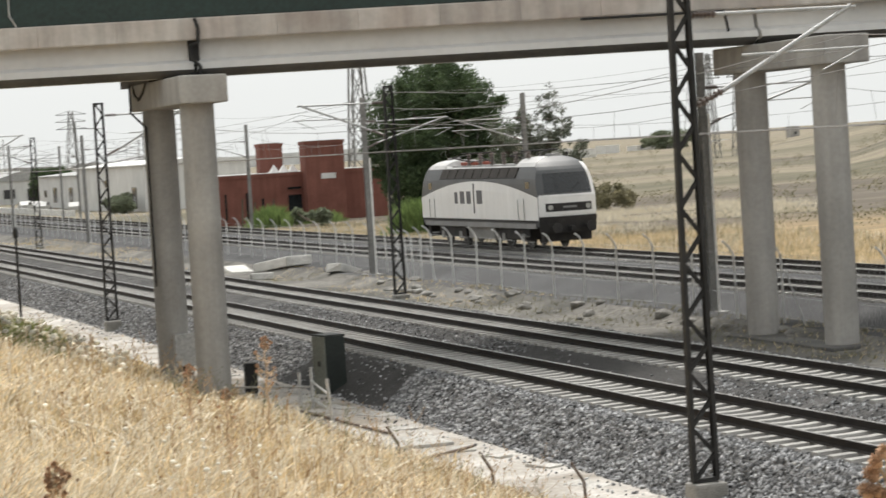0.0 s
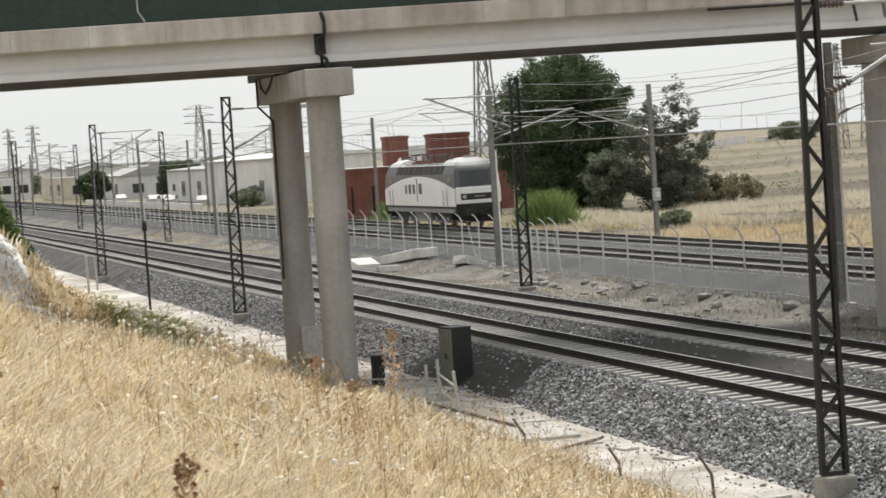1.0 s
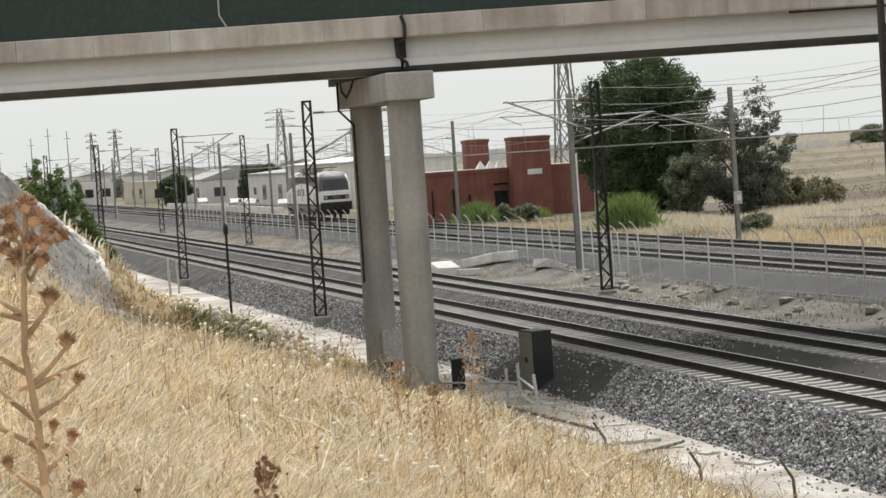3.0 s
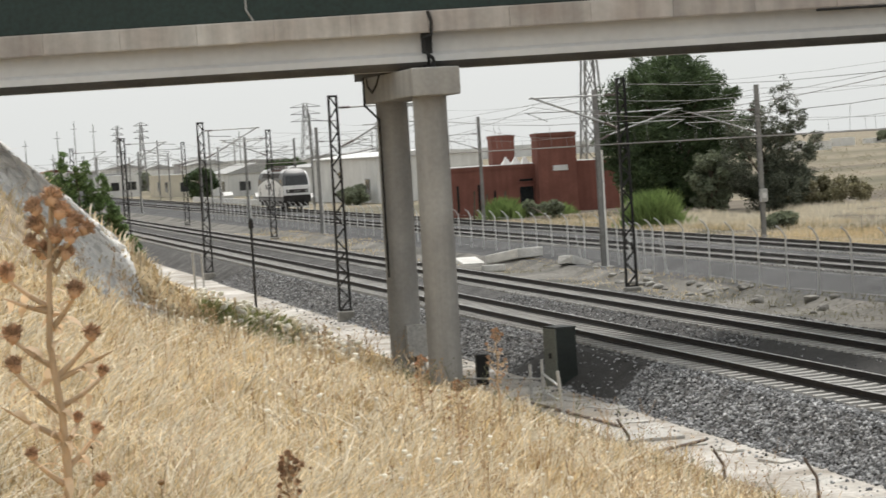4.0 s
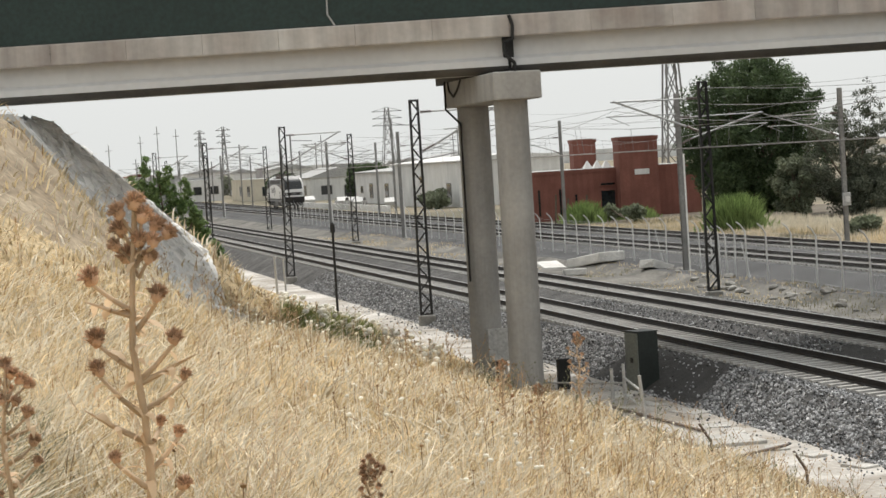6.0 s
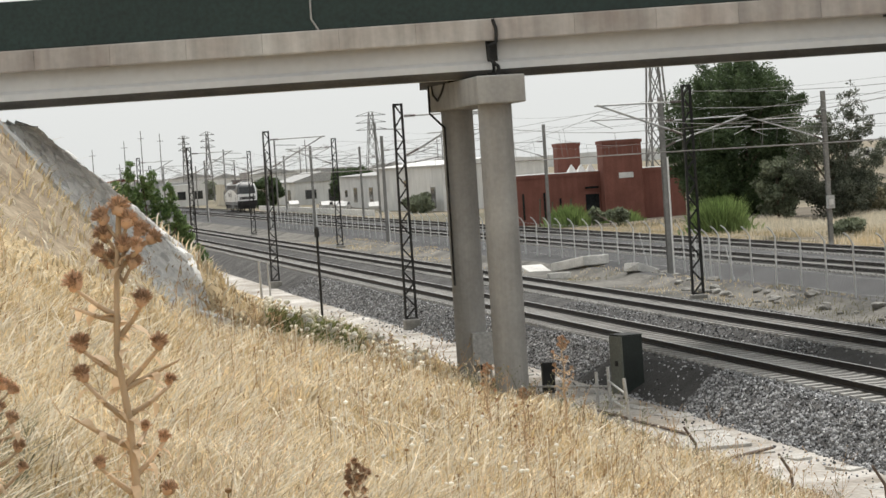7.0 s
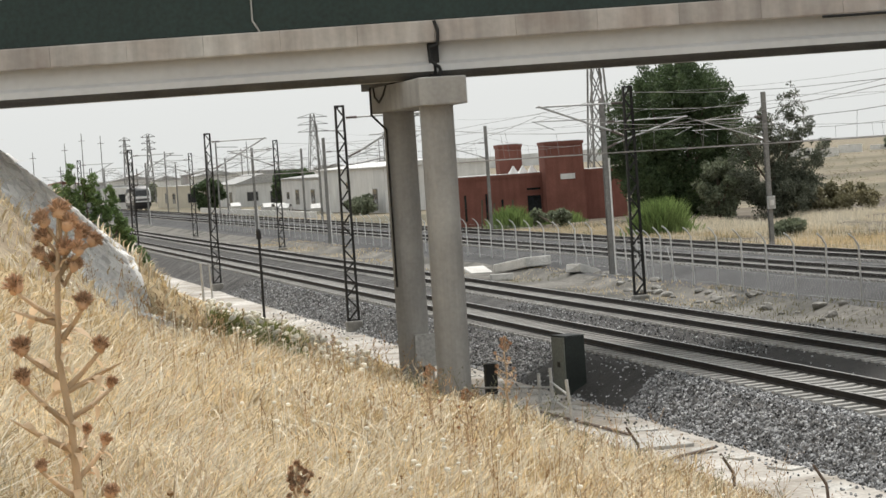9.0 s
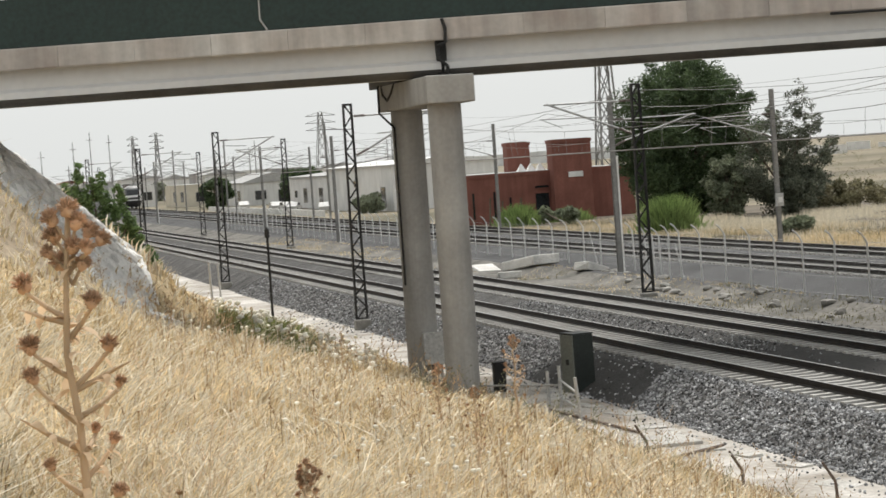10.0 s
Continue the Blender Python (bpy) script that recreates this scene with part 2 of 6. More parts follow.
def box(bm, x0, x1, y0, y1, z0, z1, bev=0.0, m=None, mi=0):
    v = [bm.verts.new(p) for p in ((x0, y0, z0), (x1, y0, z0), (x1, y1, z0), (x0, y1, z0),
                                   (x0, y0, z1), (x1, y0, z1), (x1, y1, z1), (x0, y1, z1))]
    fs = [bm.faces.new([v[i] for i in q]) for q in ((3, 2, 1, 0), (4, 5, 6, 7), (0, 1, 5, 4), (1, 2, 6, 5), (2, 3, 7, 6), (3, 0, 4, 7))]
    if m is not None:
        bmesh.ops.transform(bm, matrix=m, verts=v)
    for f in fs:
        f.material_index = mi
    if bev:
        bmesh.ops.bevel(bm, geom=list({e for f in fs for e in f.edges}), offset=bev, segments=2, affect="EDGES", profile=0.6)
    return bm


def boxm(x0, x1, y0, y1, z0, z1, bev=0.0):
    return box(bmesh.new(), x0, x1, y0, y1, z0, z1, bev)


def tube(bm, a, b, r0, r1=None, n=8, caps=True):
    a, b = Vector(a), Vector(b)
    r1 = r0 if r1 is None else r1
    q = (b - a).to_track_quat("Z", "Y")
    rings = []
    for p, r in ((a, r0), (b, r1)):
        rings.append([bm.verts.new(p + q @ Vector((r * math.cos(2 * math.pi * i / n), r * math.sin(2 * math.pi * i / n), 0))) for i in range(n)])
    for i in range(n):
        bm.faces.new((rings[0][i], rings[0][(i + 1) % n], rings[1][(i + 1) % n], rings[1][i]))
    if caps:
        bm.faces.new(rings[0][::-1]), bm.faces.new(rings[1])
    return bm


def strut(bm, a, b, w, d, up=(0, 1, 0)):
    """A flat bar from a to b, w wide across and d deep along up."""
    a, b = Vector(a), Vector(b)
    t = (b - a).normalized()
    u = Vector(up)
    s = t.cross(u).normalized()
    u = s.cross(t).normalized()
    vs = []
    for p in (a, b):
        for i, j in ((-1, -1), (1, -1), (1, 1), (-1, 1)):
            vs.append(bm.verts.new(p + s * (i * w / 2) + u * (j * d / 2)))
    for q in ((3, 2, 1, 0), (4, 5, 6, 7), (0, 1, 5, 4), (1, 2, 6, 5), (2, 3, 7, 6), (3, 0, 4, 7)):
        bm.faces.new([vs[i] for i in q])
    return bm


def extrude_profile(bm, prof, y0, y1, mi=0, skew=0.0):
    """A closed (x, z) profile run along y."""
    a = [bm.verts.new((x, y0, z)) for x, z in prof]
    b = [bm.verts.new((x, y1, z)) for x, z in prof]
    k = len(prof)
    fs = [bm.faces.new((a[i], a[(i + 1) % k], b[(i + 1) % k], b[i])) for i in range(k)]
    fs += [bm.faces.new(a[::-1]), bm.faces.new(b)]
    for f in fs:
        f.material_index = mi
    return bm


def raw_mesh(name, verts, faces, material):
    me = bpy.data.meshes.new(name)
    me.from_pydata(verts, [], faces)
    me.materials.append(material)
    return me


# ---- ground: one sheet from the embankment to the horizon ----
def smooth(x, a, b):
    t = min(1.0, max(0.0, (x - a) / (b - a)))
    return t * t * (3 - 2 * t)


TOE = 14.3
PROFILE = [(14.3, -1.0), (17.0, -1.0), (18.35, -0.29), (19.45, -0.25), (20.75, -0.25), (21.6, -0.27), (22.3, -0.46), (23.0, -0.27), (23.9, -0.25), (25.2, -0.25), (26.4, -0.27), (27.3, -0.42),
           (29.3, -0.44), (30.2, -0.17), (31.3, -0.22), (32.6, -0.62), (33.8, -0.5), (34.9, -0.17), (38.9, -0.17), (39.6, -0.34), (40.3, -0.17), (44.3, -0.17), (46.0, -0.7), (60.0, -0.7)]


def ground_z(x, y):
    if x < TOE:
        d = TOE - x
        w = (0.9 * smooth(y, 42, 64) - 0.32 * smooth(y, 65, 75)) * (1 - smooth(y, 75.5, 82))
        z = -1.0 + 0.335 * d + w * max(0.0, d - 9.2 + 4.5 * smooth(y, 64, 75.5))
        if d > 0.4:
            z += 0.10 * noise.noise((x * 0.35, y * 0.2, 0)) + 0.05 * noise.noise((x * 1.3, y * 0.8, 3))
        return min(z, 7.25 + 0.02 * max(0.0, -x))
    for (x0, z0), (x1, z1) in zip(PROFILE, PROFILE[1:]):
        if x <= x1:
            z = z0 + (z1 - z0) * (x - x0) / (x1 - x0)
            break
    else:
        z = -0.7
    if 26.5 < x < 34.5:
        z += 0.10 * noise.noise((x * 0.5, y * 0.25, 7)) * smooth(x, 26.5, 28) * (1 - smooth(x, 33, 34.5))
    if x > 46:
        r = math.hypot(x, y)
        az = math.degrees(math.atan2(x, y))
        z += smooth(x, 46, 70) * 0.5 * noise.noise((x * 0.03, y * 0.03, 1))
        z += smooth(r, 190, 420) * smooth(az, 28.0, 30.5) * 7.4
        z -= smooth(r, 600, 1800) * 5.0
        z += smooth(r, 90, 200) * smooth(az, 21, 27) * 0.7
    return z


def build_ground():
    xs = sorted(set([-2500, -900, -300, -120, -60, -30] + [i * 0.6 - 18 for i in range(54)] + [p[0] for p in PROFILE]
                    + [15.0, 15.4, 16.2, 17.4, 17.8, 28.2, 29, 29.8, 31.2, 31.9, 33.2] + [48, 50, 53, 57, 62, 68, 75, 83, 92, 102, 114, 128, 145, 165, 190, 220, 260, 310, 380, 480, 650, 950, 1500, 2600, 4200]))
    ys = sorted(set([-2500, -700, -200, -60, -20] + [i * 2.0 - 10 for i in range(70)] + [135, 142, 150, 160, 172, 186, 202, 220, 245, 275, 310, 350, 400, 460, 530, 620, 800, 1100, 1700, 2800, 4500]))
    verts = [(x, y, ground_z(x, y)) for y in ys for x in xs]
    nx = len(xs)
    faces, mats = [], []
    for j in range(len(ys) - 1):
        for i in range(nx - 1):
            faces.append((j * nx + i, j * nx + i + 1, (j + 1) * nx + i + 1, (j + 1) * nx + i))
            x = (xs[i] + xs[i + 1]) / 2
            ym = (ys[j] + ys[j + 1]) / 2
            if x < 6.5 and 50 < ym < 67:
                k = 7
            elif x < 13.5 or (x < 15.0 and not 33 < ym < 58):
                k = 0
            elif x < 15.0:
                k = 7
            elif x < 17.0:
                k = 1
            elif 19.45 < x < 20.75 or 23.9 < x < 25.2:
                k = 6
            elif x < 27.3:
                k = 2
            elif x < 30.5:
                k = 3
            elif x < 46:
                k = 4
            else:
                k = 5
            mats.append(k)
    me = bpy.data.meshes.new("ground")
    me.from_pydata(verts, [], faces)
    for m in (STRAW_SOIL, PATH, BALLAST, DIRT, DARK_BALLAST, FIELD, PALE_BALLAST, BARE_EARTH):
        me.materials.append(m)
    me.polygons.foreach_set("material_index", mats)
    me.polygons.foreach_set("use_smooth", [True] * len(faces))
    return tagged(new("ground", me), "dry grass bank, white path, grey ballast and parched fields", "ground", kind="structure")


ground = build_ground()

# ---- the four tracks ----
NEAR_TRACKS = (20.1, 24.55)
FAR_TRACKS = (36.9, 42.3)
RAIL_PROFILE = [(-0.07, -0.17), (0.07, -0.17), (0.07, -0.155), (0.012, -0.135), (0.010, -0.045), (0.036, -0.035), (0.036, -0.004), (0.028, 0.0),
                (-0.028, 0.0), (-0.036, -0.004), (-0.036, -0.035), (-0.010, -0.045), (-0.012, -0.135), (-0.07, -0.155)]


def sleeper_mesh(half):
    bm = bmesh.new()
    prof = [(-half, -0.30), (half, -0.30), (half, -0.19), (half - 0.55, -0.175), (0.35, -0.20), (-0.35, -0.20), (-half + 0.55, -0.175), (-half, -0.19)]
    a = [bm.verts.new((x, -0.15 if i < 2 else -0.115, z)) for i, (x, z) in enumerate(prof)]
    b = [bm.verts.new((x, 0.15 if i < 2 else 0.115, z)) for i, (x, z) in enumerate(prof)]
    k = len(prof)
    for i in range(k):
        bm.faces.new((a[i], a[(i + 1) % k], b[(i + 1) % k], b[i]))
    bm.faces.new(a[::-1]), bm.faces.new(b)
    return mesh_of(bm, "sleeper", SLEEPER)


def build_track(x, gauge, label, n_parts, y0, z=0.0):
    track = thing("railway_track", pose(x, 0, z), label, "railway track", "parallel railway tracks", "structure")
    for s in (-1, 1):
        bm = bmesh.new()
        extrude_profile(bm, [(px + s * gauge / 2, pz) for px, pz in RAIL_PROFILE], -40, 1500)
        bm.faces.ensure_lookup_table()
        for f in bm.faces:
            if f.normal.z > 0.9 or (f.calc_center_median().z > -0.003):
                f.material_index = 1
        part("rail", bm, [RAIL, RAILTOP], track)
    me = sleeper_mesh(1.30)
    for i in range(n_parts):
        share("sleeper", me, track, pose(0, y0 + 0.6 * i, 0, 0, 0, random.uniform(-0.5, 0.5)))
    bm = bmesh.new()
    for y in [y0 - 0.6 * k for k in range(1, 40)] + [y0 + 0.6 * (n_parts + k) for k in range(420)]:
        box(bm, -1.3, 1.3, y - 0.12, y + 0.12, -0.30, -0.185)
    tagged(part("distant_sleepers", bm, SLEEPER, track), kind="stuff")
    return track


for x in NEAR_TRACKS:
    build_track(x, 1.505, "straight track of rusty rails on pale concrete sleepers", 150, 32)
for x in FAR_TRACKS:
    build_track(x, 1.74, "broad-gauge track of dark rails on grey ballast", 130, 55, 0.10)

# fine dark ballast without loose stones: beside the cabinet and in the trough between the near tracks
def in_dark_patch(x, y):
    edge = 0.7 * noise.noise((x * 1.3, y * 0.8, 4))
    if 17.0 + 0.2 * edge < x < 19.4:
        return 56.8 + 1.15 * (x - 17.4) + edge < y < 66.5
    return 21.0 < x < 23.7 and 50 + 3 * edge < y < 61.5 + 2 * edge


def build_dark_patch(name, x0, x1, y0, y1):
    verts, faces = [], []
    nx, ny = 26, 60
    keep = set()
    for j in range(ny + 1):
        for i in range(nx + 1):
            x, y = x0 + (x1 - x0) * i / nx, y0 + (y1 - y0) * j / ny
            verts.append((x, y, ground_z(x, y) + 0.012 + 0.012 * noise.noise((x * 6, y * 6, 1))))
            if in_dark_patch(x, y):
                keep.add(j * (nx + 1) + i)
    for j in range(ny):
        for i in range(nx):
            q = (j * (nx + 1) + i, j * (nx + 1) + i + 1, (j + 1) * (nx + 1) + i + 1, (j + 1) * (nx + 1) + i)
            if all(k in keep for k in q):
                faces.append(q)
    tagged(new(name, raw_mesh(name, verts, faces, DARK_FINE)), "patch of fine dark ballast", "ballast", kind="stuff")


DARK_FINE = mat("smooth_dark_ballast", (0.030, 0.029, 0.028), (0.052, 0.050, 0.048), 0.9, 0.9, 0.8, 30, fine=22, grain=0.35)
build_dark_patch("oily_ballast", 16.7, 19.35, 55, 67)
build_dark_patch("oily_ballast", 21.0, 23.7, 47, 65)


# loose ballast stones on the near shoulders
def scatter_stones():
    shapes = []
    for k in range(5):
        bm = bmesh.new()
        bmesh.ops.create_icosphere(bm, subdivisions=1, radius=1.0)
        for v in bm.verts:
            v.co *= random.uniform(0.5, 1.25)
            v.co.x *= 1.25
            v.co.z *= 0.7
        shapes.append(([v.co.copy() for v in bm.verts], [[v.index for v in f.verts] for f in bm.faces]))
        bm.free()
    verts, faces = [], []
    zones = [(16.85, 18.9, 32, 76, 27000), (21.0, 23.6, 34, 90, 8500), (26.2, 27.4, 40, 90, 2500), (16.85, 18.6, 70, 130, 10000), (16.1, 17.0, 34, 110, 500)]
    for x0, x1, y0, y1, n in zones:
        for _ in range(n):
            x = random.uniform(x0, x1)
            y = y0 + (y1 - y0) * random.random() ** 1.4
            if (17.0 < x < 17.9 and 61 < y < 62.7) or (in_dark_patch(x, y) and random.random() < 0.93):
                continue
            r = random.uniform(0.020, 0.046)
            vs, fs = random.choice(shapes)
            base = len(verts)
            q = Euler((random.random() * 6, random.random() * 6, random.random() * 6)).to_matrix()
            c = Vector((x, y, ground_z(x, y) + r * 0.35))
            verts += [tuple(c + q @ (v * r)) for v in vs]
            faces += [[base + i for i in f] for f in fs]
    tagged(new("ballast_stones", raw_mesh("ballast_stones", verts, faces, STONE)), "angular grey ballast stones heaped beside the tracks", "ballast", kind="stuff")


scatter_stones()


# ---- the road bridge ----
def face_y(x):
    return 62.3 - 0.25 * (x - 14.0)


# dark tone for the painted soffit shade, also used on the plinth
DARK_CONCRETE = mat("dark_concrete", (0.085, 0.083, 0.08), (0.15, 0.147, 0.14), 0.8, 0.95, 0.2, 10, grain=0.12)


def build_bridge():
    br = thing("road_bridge", pose(0, face_y(0.0), 0), "concrete girder bridge with a dark green steel parapet over the tracks", "bridge", kind="structure")
    # local frame: along the deck, skewed across the tracks
    shear = Matrix(((1, 0, 0, 0), (-0.25, 1, 0, 0), (0, 0, 1, 0), (0, 0, 0, 1)))

    def run(name, prof, x0, x1, material, label=""):
        """prof of (y, z), y from the near face; run along x."""
        bm = bmesh.new()
        a = [bm.verts.new((x0, y, z)) for y, z in prof]
        b = [bm.verts.new((x1, y, z)) for y, z in prof]
        k = len(prof)
        for i in range(k):
            bm.faces.new((a[i], b[i], b[(i + 1) % k], a[(i + 1) % k]))
        bm.faces.new(a), bm.faces.new(b[::-1])
        bmesh.ops.recalc_face_normals(bm, faces=bm.faces)
        bmesh.ops.transform(bm, matrix=shear, verts=bm.verts)
        return part(name, bm, material, br, label)

    joints = [-14.0, 14.15, 29.0, 46.0, 62.0]
    girder = [(0.42, 7.74), (1.25, 7.74), (1.30, 7.92), (1.0, 8.12), (1.0, 8.62), (0.36, 8.72), (0.30, 8.72), (0.30, 8.62), (0.22, 8.2), (0.04, 8.1), (0.0, 7.93), (0.10, 7.86)]
    for x0, x1 in zip(joints, joints[1:]):
        for off in (0.0, 3.0, 6.0, 8.9):
            prof = girder if off < 8 else [(1.25 - y, z) for y, z in girder][::-1]
            if off > 1:   # the inner girders are shallower
                prof = [(y, 8.72 - (8.72 - z) * 0.66) for y, z in prof]
            run("girder", [(y + off, z) for y, z in prof], x0 + 0.05, x1 - 0.05, GIRDER)
        # added strip: the soffit shade along the lower edge put into a dark colour
        run("drip_strip", [(-0.004, 7.925), (0.095, 7.855), (0.415, 7.732), (0.45, 7.732), (0.45, 7.80), (0.12, 7.875), (0.02, 7.925)], x0 + 0.05, x1 - 0.05, DARK_CONCRETE, "dark strip painting the shade under the girder edge")
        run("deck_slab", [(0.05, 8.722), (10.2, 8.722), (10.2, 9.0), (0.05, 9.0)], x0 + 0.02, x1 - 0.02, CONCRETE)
        # edge panels, each one apart from the next
        n = max(1, round((x1 - x0) / 2.05))
        for i in range(n):
            a, b = x0 + (x1 - x0) * i / n, x0 + (x1 - x0) * (i + 1) / n
            if a > 40:
                continue
            run("edge_panel", [(-0.10, 8.70), (0.04, 8.70), (0.04, 9.29), (-0.10, 9.29), (-0.12, 9.25), (-0.12, 8.74)], a + 0.004, b - 0.004, FASCIA)
            run("edge_panel", [(10.2, 8.70), (10.34, 8.70), (10.34, 9.29), (10.2, 9.29)], a + 0.004, b - 0.004, FASCIA)
    # parapets: solid green sheet below, open frames above
    for y0, s in ((0.02, 1), (10.0, -1)):
        run("parapet_sheet", [(y0 - 0.02, 9.29), (y0 + 0.05, 9.29), (y0 + 0.05, 10.62), (y0 - 0.02, 10.62)], -14, 62, GREEN_STEEL, "solid dark green parapet sheet")
        run("parapet_rib", [(y0 - 0.05, 9.32), (y0 + 0.0, 9.32), (y0 + 0.0, 9.42), (y0 - 0.05, 9.42)], -14, 62, GREEN_STEEL)
        run("top_rail", [(y0 - 0.06, 11.9), (y0 + 0.10, 11.9), (y0 + 0.10, 12.05), (y0 - 0.06, 12.05)], -14, 62, GREEN_STEEL)
        for i in range(32):
            x = -13.0 + 2.36 * i
            bm = boxm(x - 0.12, x + 0.12, y0 - 0.06, y0 + 0.12, 10.62, 11.9)
            bmesh.ops.transform(bm, matrix=shear, verts=bm.verts)
            part("parapet_post", bm, GREEN_STEEL, br)
    # pipe clipped to the face near the expansion joint, and the dark joint itself
    bm = bmesh.new()
    for a, b in (((14.15, -0.14, 9.27), (14.22, -0.17, 9.0)), ((14.22, -0.17, 9.0), (14.20, -0.17, 8.62)), ((14.20, -0.17, 8.62), (14.0, -0.10, 8.55)), ((14.0, -0.10, 8.55), (14.02, -0.10, 8.2)), ((14.02, -0.10, 8.2), (14.25, -0.06, 8.0)), ((14.25, -0.06, 8.0), (14.25, -0.04, 7.75))):
        tube(bm, a, b, 0.045)
    bmesh.ops.transform(bm, matrix=shear, verts=bm.verts)
    part("drain_pipe", bm, BLACK_STEEL, br, "black drain pipe over the expansion joint")
    bm = boxm(14.02, 14.28, 0.12, 10.0, 7.8, 8.7)
    bmesh.ops.transform(bm, matrix=shear, verts=bm.verts)
    part("joint_seal", bm, BLACK_STEEL, br)
    bm = bmesh.new()
    for a, b in (((9.45, -0.06, 10.7), (9.45, -0.06, 9.6)), ((9.45, -0.06, 9.6), (9.62, -0.06, 9.3))):
        tube(bm, a, b, 0.025)
    bmesh.ops.transform(bm, matrix=shear, verts=bm.verts)
    part("cable", bm, GALV, br)
    bm = bmesh.new()
    for a, b in (((24.2, -0.15, 8.66), (28.0, -0.15, 8.66)), ((28.0, -0.15, 8.66), (28.1, -0.12, 8.1))):
        tube(bm, a, b, 0.035)
    bmesh.ops.transform(bm, matrix=shear, verts=bm.verts)
    part("drain_pipe", bm, BLACK_STEEL, br)
    return br


bridge = build_bridge()


def build_pier(x, y0, y1, columns, foot, label, extra=False):
    pier = thing("bridge_pier", pose(x, 0, 0), label, "bridge pier", "piers under the bridge", "structure")
    part("pier_cap", boxm(-0.65, 0.65, y0, y1, 6.98, 7.72, 0.05), CONCRETE, pier)
    for y in columns:
        bm = tube(bmesh.new(), (0, y, foot - 1.0), (0, y, 6.98), 0.45, n=28)
        part("column", bm, CONCRETE, pier, smooth=False)
        for z in (1.9, 4.9):
            part("formwork_seam", tube(bmesh.new(), (0, y, z), (0, y, z + 0.02), 0.454, n=28), CONCRETE, pier)
    face = 62.3 - 0.25 * (x - 14)
    for y, top in ((face + 0.85, 7.745), (face + 3.8, 8.08)):
        if y + 0.25 < y1:
            part("bearing", boxm(-0.35, 0.35, y - 0.25, y + 0.25, 7.72, top), BLACK_STEEL, pier)
    if extra:
        bm = bmesh.new()
        pts = [(-0.66, y1 - 0.8, 7.7), (-0.67, y1 - 0.95, 7.45), (-0.68, y1 - 1.6, 7.27), (-0.68, y1 - 2.2, 7.45), (-0.66, y1 - 2.6, 7.7)]
        for a, b in zip(pts, pts[1:]):
            tube(bm, a, b, 0.03)
        tube(bm, (-0.67, y1 - 0.35, 7.75), (-0.68, y1 - 0.35, 6.95), 0.03)
        tube(bm, (-0.68, y1 - 0.35, 6.95), (-0.45, columns[1] - 0.35, 6.5), 0.03)
        tube(bm, (-0.45, columns[1] - 0.35, 6.5), (-0.45, columns[1] - 0.35, 2.0), 0.03)
        part("cable_loop", bm, BLACK_STEEL, pier, "sagging black cable")
    return pier


build_pier(13.95, 60.7, 67.5, (61.65, 66.6), -1.0, "grey concrete pier with two round columns on the grass bank", True)
build_pier(29.42, 54.5, 61.2, (60.2, 55.6), -0.4, "grey concrete pier with two round columns between the tracks")
tagged(part("pier_plinth", boxm(28.6, 30.2, 54.6, 61.2, -0.75, -0.33, 0.05), DARK_CONCRETE), "low concrete plinth under the far pier columns", "plinth", kind="structure")


# paved slope under the bridge end: pitched stones bedded in mortar
def build_paving():
    bm = bmesh.new()
    nx, ny = 40, 44
    grid = []
    for i in range(nx + 1):
        row = []
        for j in range(ny + 1):
            x = -0.2 + 7.0 * i / nx
            y = 64.4 - 0.15 * x + (10.7 + 0.15 * x) * j / ny
            z = ground_z(x, y) + 0.07 + 0.05 * noise.noise((x * 2.2, y * 2.2, 5))
            row.append(bm.verts.new((x, y, z)))
        grid.append(row)
    for i in range(nx):
        for j in range(ny):
            bm.faces.new((grid[i][j], grid[i + 1][j], grid[i + 1][j + 1], grid[i][j + 1]))
    me = mesh_of(bm, "slope_paving", mat("pale_mortar", (0.76, 0.76, 0.75), (0.86, 0.86, 0.85), 1.4, 0.9, 0.6, 6, fine=7))
    pav = tagged(new("slope_paving", me), "rough whitewashed stone paving on the slope under the bridge", "paving", kind="structure")
    white = mat("whitewashed_stone", (0.76, 0.76, 0.755), (0.90, 0.90, 0.895), 1.1, 0.9, 0.6, 12, fine=9, obj=0.25, grain=0.15)
    shapes = []
    for k in range(5):
        bm = bmesh.new()
        bmesh.ops.create_icosphere(bm, subdivisions=1, radius=1.0)
        for v in bm.verts:
            v.co *= random.uniform(0.75, 1.15)
            v.co.z *= 0.35
        shapes.append(mesh_of(bm, "stone", white))
    for i in range(15):
        for j in range(20):
            x = -0.1 + 6.7 * (i + random.uniform(0.15, 0.85)) / 15
            y = 64.6 - 0.15 * x + 10.4 * (j + random.uniform(0.15, 0.85)) / 20
            e = 0.3
            nrm = Vector((-(ground_z(x + e, y) - ground_z(x - e, y)) / (2 * e), -(ground_z(x, y + e) - ground_z(x, y - e)) / (2 * e), 1)).normalized()
            q = nrm.to_track_quat("Z", "Y") @ Euler((random.uniform(-0.2, 0.2), random.uniform(-0.2, 0.2), random.uniform(0, 6))).to_quaternion()
            s = random.uniform(0.20, 0.36)
            share("stone", random.choice(shapes), pav, Matrix.LocRotScale(Vector((x, y, ground_z(x, y) + 0.09)), q, Vector((s, s * random.uniform(0.7, 1.3), s))))
    return pav


